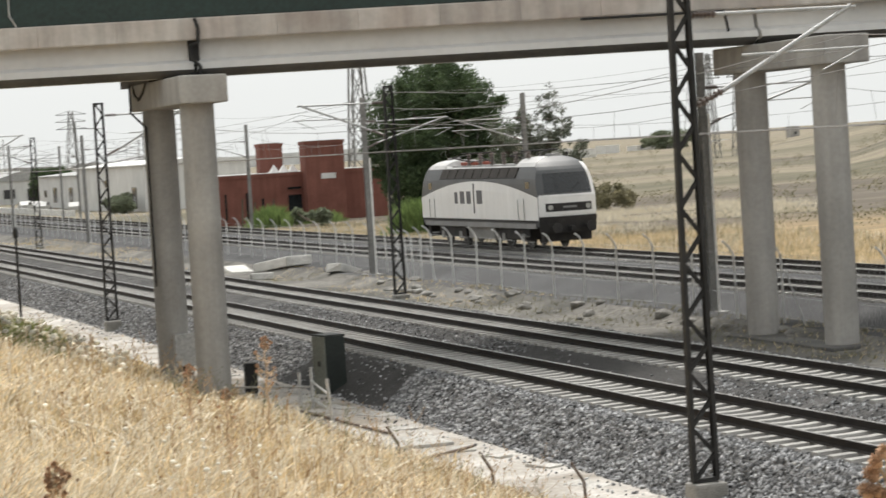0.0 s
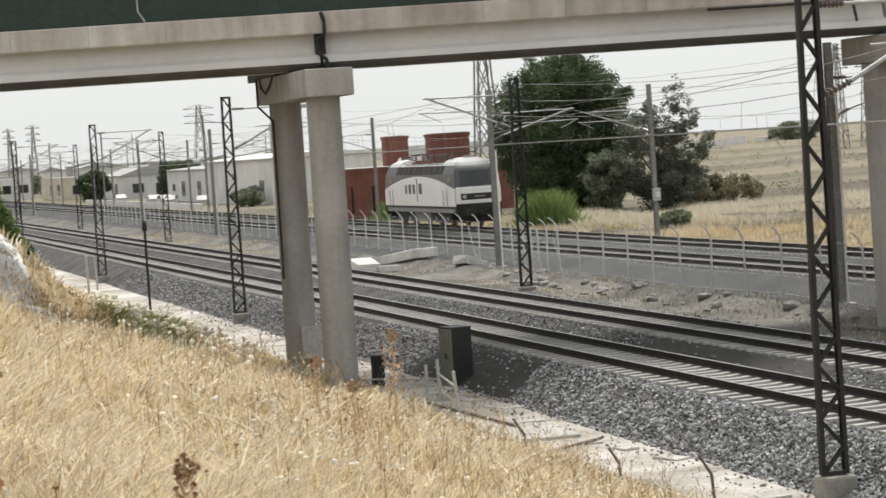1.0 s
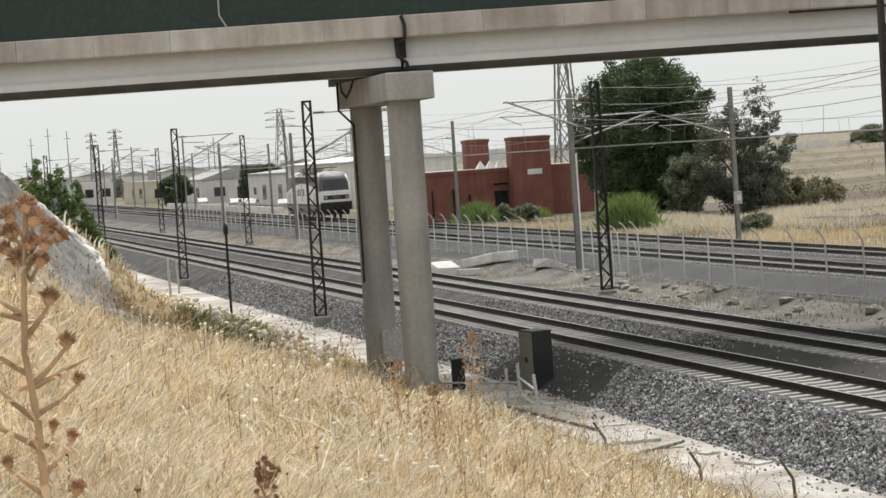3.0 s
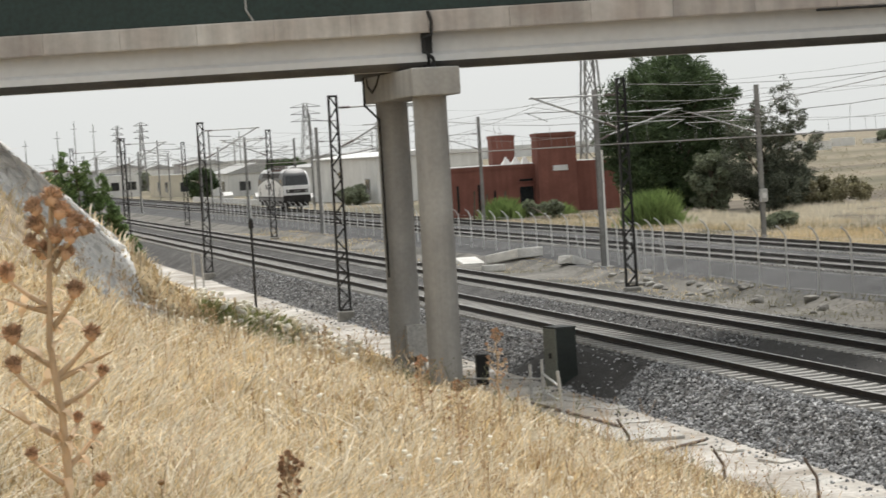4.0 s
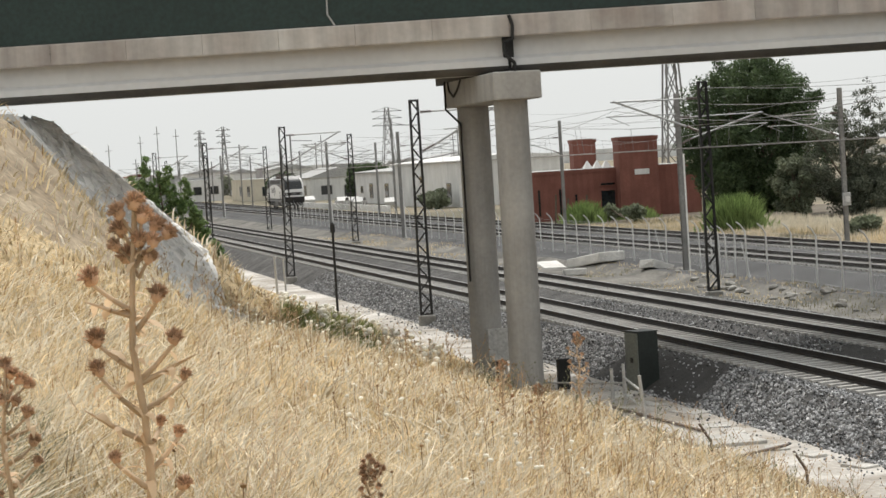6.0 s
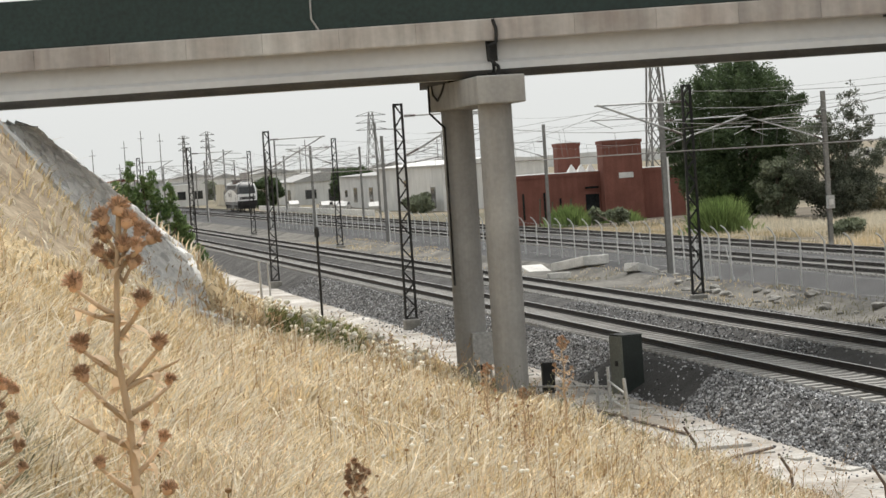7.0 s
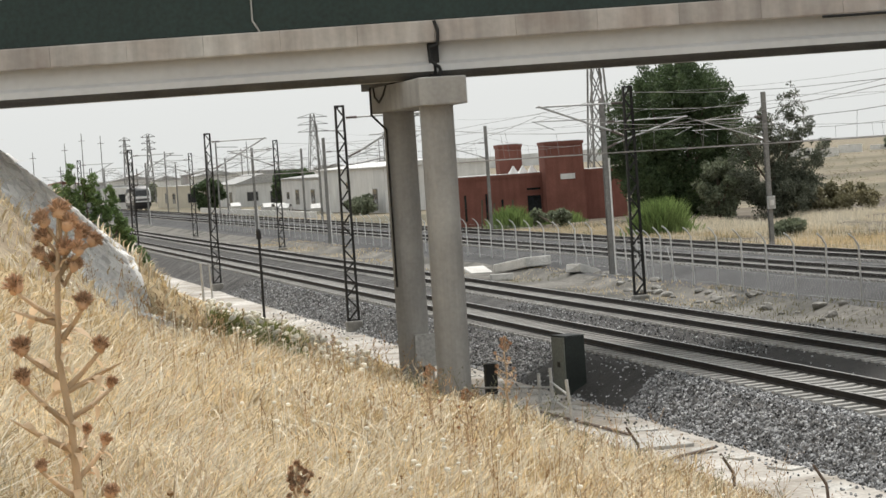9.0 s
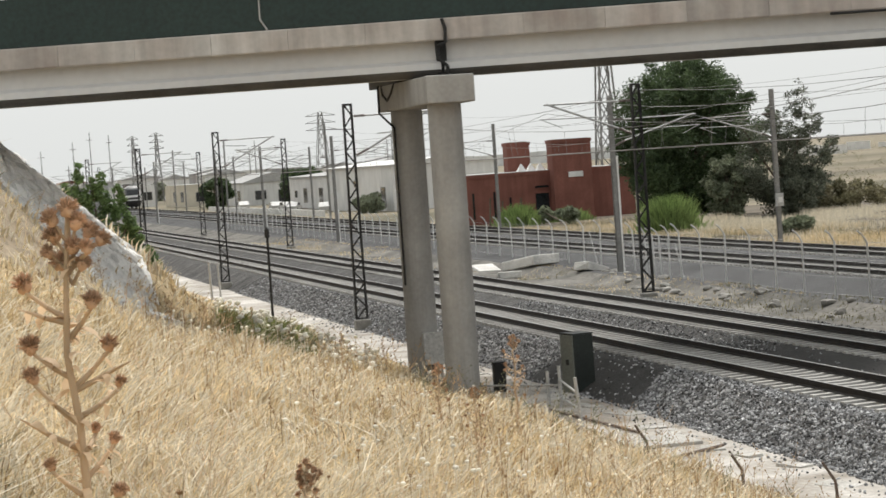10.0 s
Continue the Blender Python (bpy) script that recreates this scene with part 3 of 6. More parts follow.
build_paving()
for off, w, hh, m_ in ((11.2, 0.22, 0.16, POLE_GREY), (-0.1, 0.20, 0.20, GIRDER)):
    bm = bmesh.new()
    for i in range(18):
        x = -0.2 + 7.0 * i / 18
        x2 = -0.2 + 7.0 * (i + 1) / 18
        y, y2 = (75.3, 75.3) if off > 0 else (64.3 - 0.15 * x, 64.3 - 0.15 * x2)
        strut(bm, (x, y, ground_z(x, y) + hh / 2), (x2, y2, ground_z(x2, y2) + hh / 2), w, hh, (-0.5, 0, 1))
    tagged(part("slope_kerb", bm, m_), "concrete kerb running down the paved slope", "kerb", kind="structure")


# ---- catenary masts ----
OLD_CONCRETE = mat("dusty_footing_concrete", (0.20, 0.195, 0.18), (0.31, 0.30, 0.28), 3.0, 0.95, 0.4, 20)

def lattice_column(h, wb, wt, chord=0.072, depth=0.13, pitch=0.47):
    bm = bmesh.new()
    for s in (-1, 1):
        for d in (-1, 1):
            strut(bm, (s * (wb - chord) / 2, d * depth / 2, 0), (s * (wt - chord) / 2, d * depth / 2, h), chord, 0.012)
        strut(bm, (s * wb / 2, 0, 0), (s * wt / 2, 0, h), 0.012, depth)
    n = int(h / pitch)
    for d in (-1, 1):
        for i in range(n):
            z0, z1 = h * i / n, h * (i + 1) / n
            s = 1 if i % 2 else -1
            w0 = (wb + (wt - wb) * z0 / h - chord) / 2
            w1 = (wb + (wt - wb) * z1 / h - chord) / 2
            strut(bm, (s * w0, d * (depth / 2 - 0.014), z0), (-s * w1, d * (depth / 2 - 0.014), z1), 0.046, 0.012)
    strut(bm, (-wt / 2, 0, h - 0.04), (wt / 2, 0, h - 0.04), 0.08, depth + 0.01)
    strut(bm, (-wb / 2, 0, 0.03), (wb / 2, 0, 0.03), 0.06, depth + 0.01)
    return bm


def insulator(bm, a, b, n=6, r=0.07):
    a, b = Vector(a), Vector(b)
    tube(bm, a, b, 0.03)
    for i in range(n):
        p = a + (b - a) * ((i + 0.25) / n)
        q = a + (b - a) * ((i + 0.75) / n)
        tube(bm, p, q, r, r * 0.6, 10)


def add_cantilever(mast, s, h_low, h_top, reach, x0, r=0.035):
    """A bracket with its insulators and steady arm, reaching to side s."""
    bm = bmesh.new()
    insulator(bm, (s * x0, 0, h_low), (s * (x0 + 0.5), 0, h_low + 0.22))
    part("insulator", bm, PORCELAIN, mast, "brown ribbed insulator")
    bm = bmesh.new()
    insulator(bm, (s * x0, 0, h_top), (s * (x0 + 0.45), 0, h_top))
    part("insulator", bm, PORCELAIN, mast, "brown ribbed insulator")
    bm = tube(bmesh.new(), (s * (x0 + 0.5), 0, h_low + 0.22), (s * (reach + 0.2), 0, h_top + 0.05), r)
    part("bracket_tube", bm, GALV, mast)
    bm = tube(bmesh.new(), (s * (x0 + 0.45), 0, h_top), (s * (reach + 0.3), 0, h_top + 0.02), r * 0.8)
    part("stay_tube", bm, GALV, mast)
    zc = h_low + 0.25 + (h_top - h_low) * 0.38
    bm = tube(bmesh.new(), (s * (x0 + 0.9), 0, zc - 0.02), (s * (reach + 0.5), 0, zc + 0.02), r * 0.55)
    tube(bm, (s * (reach + 0.45), 0, zc + 0.02), (s * (reach - 0.4), 0, zc - 0.35), r * 0.4)
    part("steady_arm", bm, GALV, mast)


def lattice_mast(x, y, z, side, h, label):
    m = thing("lattice_mast", pose(x, y, z), label, "catenary mast", "lattice masts beside the near tracks")
    part("lattice_column", lattice_column(h, 0.50, 0.38), BLACK_STEEL, m)
    part("foundation", boxm(-0.30, 0.33, -0.24, 0.24, -0.9, -0.02, 0.05), OLD_CONCRETE, m, "grey concrete footing")
    add_cantilever(m, side, 6.5 if side > 0 else 6.3, 8.05 if side > 0 else 7.6, abs(20.1 - x) if side > 0 else abs(x - 24.55), 0.24, 0.042)
    return m


for y in (37.4, 92.5, 134.5, 182, 236):
    lattice_mast(17.0, y, -0.58, 1, 8.55, "black steel lattice mast on a concrete footing beside the track")
for y in (40.0, 89.6, 180.5, 236, 300, 365, 430):
    lattice_mast(28.0, y, -0.28, -1, 8.25, "black steel lattice mast beside the second track")


def i_mast(x, y, z, side, h, reach, label, white=0.0, box_on=False):
    m = thing("steel_mast", pose(x, y, z), label, "catenary mast", "steel masts beside the far tracks")
    bm = bmesh.new()
    for s in (-1, 1):
        strut(bm, (0, s * 0.13, 0), (0, s * 0.10, h), 0.22, 0.02)
    strut(bm, (0, 0, 0), (0, 0, h), 0.02, 0.24)
    part("mast_post", bm, POLE_GREY, m)
    part("foundation", boxm(-0.4, 0.4, -0.4, 0.4, -0.8, 0.02, 0.05), CONCRETE, m)
    # added white plate: light on the flange face put into its colour
    if white:
        part("painted_edge", boxm(0.112, 0.19, -0.17, 0.15, 0.0, white), mat("lit_flange_white", (0.7, 0.7, 0.68), (0.8, 0.8, 0.78), 1.5, 0.6), m, "white edge plate for the lit flange face")
    if box_on:
        part("switch_box", boxm(-0.2, 0.2, -0.38, -0.14, 2.3, 3.0, 0.02), GALV, m, "grey switch box")
        part("number_plate", boxm(-0.12, 0.12, -0.40, -0.382, 2.5, 2.8), WHITE_WALL, m)
    add_cantilever(m, side, 6.1, 7.35, reach, 0.16)
    return m


for y, wh in ((71, 6.5), (109.5, 5.6), (187, 4.0), (227, 3.0), (262, 2.2), (330, 2.0), (400, 2.0), (470, 2.0)):
    i_mast(32.9, y, -0.5, 1, 8.5, 4.0, "grey steel mast with a white edge strip beside the fence", wh)
for y, bx in ((60, False), (122.5, True), (186, False), (277, False), (345, False), (410, False), (480, False)):
    i_mast(46.0, y, -0.6, -1, 8.7, 3.7, "grey steel mast on the field side of the far tracks", 0, bx)
for y in (220, 274, 366, 440):
    m_ = i_mast(47.5, y, -0.6, -1, 11.3, 5.2, "tall grey steel mast with a feeder arm")
    part("feeder_arm", strut(bmesh.new(), (0, 0, 10.6), (3.4, 0, 10.4), 0.10, 0.10, (0, 0, 1)), POLE_GREY, m_)


# ---- overhead wires ----
def wire_run(name, pts, r, parent):
    bm = bmesh.new()
    prev = None
    for p in pts:
        ring = [bm.verts.new((p[0] + r * a, p[1], p[2] + r * b)) for a, b in ((-1, 0), (0, -1), (1, 0), (0, 1))]
        if prev:
            for i in range(4):
                bm.faces.new((prev[i], prev[(i + 1) % 4], ring[(i + 1) % 4], ring[i]))
        prev = ring
    return part(name, bm, WIRE, parent)


def catenary(x, spans, z_c, z_m, label):
    c = thing("overhead_line", pose(0, 0, 0), label, "overhead line", "overhead lines above the tracks")
    pts = []
    for i, (y0, y1) in enumerate(zip(spans, spans[1:])):
        zig = 0.2 if i % 2 else -0.2
        for k in range(8):
            u = k / 8
            pts.append((x + zig * (1 - 2 * u), y0 + (y1 - y0) * u, z_m - 0.95 * 4 * u * (1 - u)))
    pts.append((x, spans[-1], z_m))
    wire_run("messenger_wire", pts, 0.0085, c)
    wire_run("contact_wire", [(x + (0.2 if i % 2 else -0.2), y, z_c) for i, y in enumerate(spans)], 0.0085, c)
    bm = bmesh.new()
    for i, p in enumerate(pts):
        if i % 8 in (1, 2, 3, 4, 5, 6, 7) and p[1] < 330:
            tube(bm, (x, p[1], z_c), p, 0.006, n=4, caps=False)
    tagged(part("dropper", bm, WIRE, c), kind="stuff")
    return c


catenary(20.1, [-20, 37.4, 92.5, 134.5, 182, 236, 290, 350, 420, 500], 5.4, 7.0, "copper contact and messenger wires above the near track")
catenary(24.55, [-10, 40, 89.6, 135, 180.5, 236, 300, 360, 430, 500], 5.4, 7.0, "copper contact and messenger wires above the second track")
catenary(36.9, [0, 36, 71, 109.5, 148, 187, 262, 330, 400, 470, 540], 5.3, 6.8, "copper wires above the third track")
catenary(42.3, [-5, 60, 122.5, 186, 277, 345, 410, 480, 550], 5.3, 6.8, "copper wires above the far track")
feed = thing("feeder_lines", pose(0, 0, 0), "thin feeder wires strung along the masts", "overhead line")
for x, z, ys in ((28.3, 7.7, (-10, 40, 89.6, 180.5, 236, 300)), (33.0, 7.6, (0, 71, 109.5, 187, 262, 330, 400)), (46.3, 7.9, (-5, 60, 122.5, 186, 277, 345)),
                 (50.9, 9.4, (0, 90, 160, 220, 274, 366, 440)), (51.5, 8.2, (0, 90, 160, 220, 274, 366))):
    pts = []
    for y0, y1 in zip(ys, ys[1:]):
        pts += [(x, y0 + (y1 - y0) * k / 6, z - 2.6 * (k / 6) * (1 - k / 6)) for k in range(6)]
    pts.append((x, ys[-1], z))
    wire_run("feeder_wire", pts, 0.009, feed)


# ---- the locomotive ----
def build_loco():
    L = 18.8
    lo = thing("electric_locomotive", pose(42.3, 109, 0.1), "white and grey electric locomotive with a raked cab running light", "locomotive")

    def front(x, z):
        lean = 0.0 if z < 2.55 else (z - 2.55) * 0.42 + max(0.0, z - 3.7) ** 2 * 1.1
        return 0.34 * abs(x / 1.5) ** 2.6 + lean + 0.20 * max(0.0, 1.75 - z)

    half = [(1.46, 1.15), (1.50, 1.4), (1.50, 1.7), (1.50, 2.0), (1.50, 2.3), (1.50, 2.6), (1.495, 2.95), (1.48, 3.25), (1.45, 3.48), (1.36, 3.8), (1.26, 4.08), (1.12, 4.28), (0.8, 4.45), (0.4, 4.53), (0.0, 4.55)]
    prof = half + [(-x, z) for x, z in half[-2::-1]]
    us = [0, 0.02, 0.05, 0.09, 0.12, 0.155, 0.17, 0.5, 0.83, 0.845, 0.88, 0.91, 0.95, 0.98, 1]
    bm = bmesh.new()
    rings = []
    for u in us:
        ring = []
        for x, z in prof:
            f = front(x, z)
            sink = (z - 4.05) * 0.75 if (z > 4.1 and 0.16 <= u <= 0.84) else 0.0
            ring.append(bm.verts.new((x, f + (L - 2 * f) * u, z - sink)))
        rings.append(ring)
    k = len(prof)
    for q, (a, b) in enumerate(zip(rings, rings[1:])):
        cab = q < 6 or q > len(rings) - 8
        for i in range(k - 1):
            f = bm.faces.new((a[i], b[i], b[i + 1], a[i + 1]))
            top = prof[i][1] >= 4.05 and prof[i + 1][1] >= 4.05
            f.material_index = (2 if cab else 1) if top else 0
        bm.faces.new((a[-1], b[-1], b[0], a[0]))
    # curved ends
    for ring, end in ((rings[0], 0), (rings[-1], 1)):
        rows = []
        n = 12
        for i in range(len(half) - 1):
            x, z = half[i]
            row = []
            for j in range(n + 1):
                if j == 0:
                    row.append(ring[i])
                elif j == n:
                    row.append(ring[k - 1 - i])
                else:
                    xx = x * (1 - 2 * j / n)
                    f = front(xx, z)
                    row.append(bm.verts.new((xx, f if end == 0 else L - f, z)))
            rows.append(row)
        for a, b in zip(rows, rows[1:]):
            for j in range(n):
                bm.faces.new((a[j], a[j + 1], b[j + 1], b[j]))
        top = ring[len(half) - 1]
        r = rows[-1]
        for j in range(n):
            bm.faces.new((r[j], r[j + 1], top))
    bmesh.ops.recalc_face_normals(bm, faces=bm.faces)
    body = part("body", bm, [LOCO_GREY, LOCO_ROOF, CAB_ROOF], lo, "grey body shell with pale cab roofs")

    def skin(name, left, right, zs, material, lift, label="", parent=body, n=14):
        """A plate following each cab front between heights; left(z) and right(z) bound it across."""
        for end in (0, 1):
            b2 = bmesh.new()
            rr = []
            for z in zs:
                row = []
                for j in range(n + 1):
                    x = left(z) + (right(z) - left(z)) * j / n
                    y = front(x, z) - lift
                    row.append(b2.verts.new((x, y, z) if end == 0 else (-x, L - y, z)))
                rr.append(row)
            for a, b in zip(rr, rr[1:]):
                for j in range(n):
                    b2.faces.new((a[j], a[j + 1], b[j + 1], b[j]))
            bmesh.ops.recalc_face_normals(b2, faces=b2.faces)
            part(name, b2, material, parent, label)

    def steps(z0, z1, n=10):
        return [z0 + (z1 - z0) * q / n for q in range(n + 1)]

    def side_to(w):
        return (lambda z: -w(z)), w

    skin("front_panel", *side_to(lambda z: 1.495), steps(1.62, 2.62), LOCO_WHITE, 0.012, "white lower cab front")
    skin("cab_mask", *side_to(lambda z: 1.47 - 0.30 * max(0.0, z - 3.4)), steps(2.64, 4.2), LOCO_GREY, 0.012, "grey mask round the windscreen")
    skin("windscreen", *side_to(lambda z: 1.20 - (z - 2.8) * 0.10), steps(2.78, 3.72), GLASS_DARK, 0.024, "dark raked windscreen")
    skin("cab_pillar", lambda z: 1.27 - 0.30 * max(0.0, z - 3.4), lambda z: 1.485 - 0.30 * max(0.0, z - 3.4), steps(2.62, 4.2), LOCO_WHITE, 0.03, "white strip down one edge of the cab front", n=4)
    skin("headlight_band", *side_to(lambda z: 1.20), steps(1.86, 2.26), LOCO_DARK, 0.026, "black headlight band")
    skin("nose_ledge", *side_to(lambda z: 1.46), steps(2.60, 2.68, 2), LOCO_WHITE, 0.05, "white ledge under the windscreen")
    skin("skirt", *side_to(lambda z: 1.49), steps(0.82, 1.62, 6), LOCO_DARK, 0.10, "black bumper beam")
    lamp_m = mat("lamp_glass", (0.30, 0.30, 0.29), (0.42, 0.42, 0.40), 4.0, 0.2)
    for y, s in ((-0.02, 1), (L + 0.02, -1)):
        for x in (-0.98, 0.98):
            part("headlight", tube(bmesh.new(), (x, y + s * 0.20, 2.06), (x, y + s * 0.05, 2.06), 0.13, n=14), lamp_m, body, "round headlight")
        part("badge", boxm(-0.36, 0.36, y - 0.03, y + 0.02, 2.02, 2.11), LOCO_ROOF, body)
        part("cab_number", boxm(-0.26, 0.26, y + s * 0.80 - 0.04, y + s * 0.80 + 0.04, 3.88, 3.98, 0.02), LOCO_WHITE, body, "pale marks over the windscreen")
        part("roof_horn", boxm(-0.35, 0.35, y + s * 1.9 - 0.15, y + s * 1.9 + 0.15, 4.5, 4.66, 0.03), LOCO_ROOF, body)
        for x in (-0.88, 0.88):
            b2 = tube(bmesh.new(), (x, y + s * 0.3, 1.08), (x, y - s * 0.42, 1.08), 0.10, n=14)
            tube(b2, (x, y - s * 0.42, 1.08), (x, y - s * 0.49, 1.08), 0.25, n=18)
            part("buffer", b2, LOCO_DARK, lo, "black round buffer")
        part("coupling", boxm(-0.12, 0.12, min(y + s * 0.2, y - s * 0.35), max(y + s * 0.2, y - s * 0.35), 0.9, 1.15, 0.03), LOCO_DARK, lo)
        b2 = boxm(-1.25, 1.25, min(y + s * 0.45, y + s * 0.9), max(y + s * 0.45, y + s * 0.9), 0.40, 1.0, 0.06)
        part("snow_plough", b2, LOCO_DARK, lo)
        part("wiper", strut(bmesh.new(), (0.1, y + s * 0.09, 2.8), (0.62, y + s * 0.27, 3.2), 0.03, 0.02), LOCO_DARK, body)
    # white side plates with an arched top edge
    for s in (-1, 1):
        b2 = bmesh.new()
        rows = []
        n = 48
        for i in range(n + 1):
            y = 0.36 + (L - 0.72) * i / n
            c = abs(2 * i / n - 1)
            zt = 2.56 + 0.86 * max(0.0, 1 - c ** 2.0) ** 1.05
            row = []
            for q in range(5):
                z = 1.46 + (zt - 1.46) * q / 4
                w = 1.510 if z < 2.9 else 1.510 - 0.07 * (z - 2.9)
                row.append(b2.verts.new((s * w, y, z)))
            rows.append(row)
        for a, b in zip(rows, rows[1:]):
            for q in range(4):
                b2.faces.new((a[q], b[q], b[q + 1], a[q + 1]))
        part("side_panel", b2, LOCO_WHITE, body, "white side panel with an arched top")
        # emblem of plain bars with one tall stroke
        for y, w, z0, z1 in ((6.0, 0.5, 2.25, 2.85), (6.9, 0.7, 2.25, 2.9), (7.95, 0.66, 2.25, 2.9), (9.0, 0.2, 1.75, 3.3), (9.55, 0.85, 2.25, 2.95)):
            y = L - y - w if s < 0 else y
            part("emblem", boxm(min(s * 1.49, s * 1.517), max(s * 1.49, s * 1.517), y, y + w, z0, z1, 0.006), LOGO, body, "dark grey emblem bar")
        part("sill", boxm(min(s * 1.45, s * 1.54), max(s * 1.45, s * 1.54), 0.6, L - 0.6, 1.38, 1.45), LOCO_DARK, body)
        part("lower_sill", boxm(min(s * 1.44, s * 1.50), max(s * 1.44, s * 1.50), 0.8, L - 0.8, 1.05, 1.30), LOCO_ROOF, body, "grey lower sill")
        for y in (2.3, L - 2.6):
            part("cab_door", boxm(min(s * 1.49, s * 1.520), max(s * 1.49, s * 1.520), y, y + 0.62, 1.48, 2.72, 0.008), LOCO_WHITE, body)
            for dy in (-0.1, 0.74):
                part("handrail", tube(bmesh.new(), (s * 1.56, y + dy, 1.5), (s * 1.56, y + dy, 2.5), 0.02), POLE_GREY, body)
            part("cab_step", boxm(min(s * 1.3, s * 1.56), max(s * 1.3, s * 1.56), y, y + 0.6, 0.62, 0.68), POLE_GREY, lo)
        for y in (1.5, L - 2.15):
            part("cab_window", boxm(min(s * 1.45, s * 1.492), max(s * 1.45, s * 1.492), y, y + 0.55, 2.85, 3.35), GLASS_DARK, body)
        # louvred grilles along the sloping shoulder
        for j in range(9):
            y = 3.5 + 1.32 * j
            b2 = bmesh.new()
            v = [b2.verts.new(p) for p in ((s * 1.44, y, 3.54), (s * 1.44, y + 1.22, 3.54), (s * 1.27, y + 0.98, 4.06), (s * 1.27, y - 0.24, 4.06))]
            f = b2.faces.new(v)
            r_ = bmesh.ops.extrude_face_region(b2, geom=[f])
            bmesh.ops.translate(b2, vec=(s * 0.035, 0, 0.015), verts=[g for g in r_["geom"] if isinstance(g, bmesh.types.BMVert)])
            bmesh.ops.recalc_face_normals(b2, faces=b2.faces)
            part("grille", b2, LOCO_GRILLE, body, "dark louvred grille")
    # bogies
    for y in (4.6, L - 4.6):
        bg = part("bogie_frame", boxm(-1.25, 1.25, y - 2.2, y + 2.2, 0.45, 1.05, 0.06), LOCO_DARK, lo)
        for dy in (-1.45, 1.45):
            for s in (-1, 1):
                b2 = tube(bmesh.new(), (s * 0.80, y + dy, 0.56), (s * 0.94, y + dy, 0.56), 0.56, n=24)
                part("wheel", b2, LOCO_DARK, bg)
                part("axle_box", boxm(min(s * 1.0, s * 1.32), max(s * 1.0, s * 1.32), y + dy - 0.2, y + dy + 0.2, 0.38, 0.76, 0.03), POLE_GREY, bg)
    part("equipment_box", boxm(-1.3, 1.3, 7.4, 11.4, 0.42, 1.05, 0.06), POLE_GREY, lo, "grey underfloor equipment box")
    # roof gear and folded pantographs
    part("roof_hatch", boxm(-0.85, 0.85, 3.4, 15.6, 4.02, 4.22, 0.03), LOCO_ROOF, lo)
    for y in (4.8, 13.8):
        pan = part("pantograph", tube(bmesh.new(), (-0.6, y - 1.1, 4.42), (0.6, y - 1.1, 4.42), 0.04), LOCO_DARK, lo, "folded pantograph")
        for s in (-1, 1):
            arm = tube(bmesh.new(), (s * 0.55, y - 1.1, 4.42), (s * 0.75, y + 1.2, 4.66), 0.035)
            tube(arm, (s * 0.75, y + 1.2, 4.66), (s * 0.40, y - 1.2, 4.82), 0.03)
            part("pantograph_arm", arm, LOCO_DARK, pan)
        for dy in (-1.2, -0.9):
            part("contact_strip", tube(bmesh.new(), (-0.95, y + dy, 4.86), (0.95, y + dy, 4.86), 0.035), LOCO_DARK, pan)
    for j in range(17):
        b2 = bmesh.new()
        rx = (-0.75, -0.6, -0.3)[j % 3]
        insulator(b2, (rx, 3.2 + 0.6 * j, 4.2), (rx, 3.2 + 0.6 * j, 4.86), 5, 0.12)
        part("roof_insulator", b2, PORCELAIN, lo)
    part("roof_duct", boxm(-0.4, 0.4, 12.0, 15.2, 4.22, 4.40, 0.05), mat("oxide_red", (0.25, 0.07, 0.05), (0.33, 0.10, 0.07), 1.0, 0.7), lo, "reddish roof cover")
    return lo


loco = build_loco()


# ---- fence between the near and far tracks ----
def fence_x(y):
    return 30.6 + 0.4 * smooth(y, 75, 92) + 2.9 * smooth(y, 92, 112)


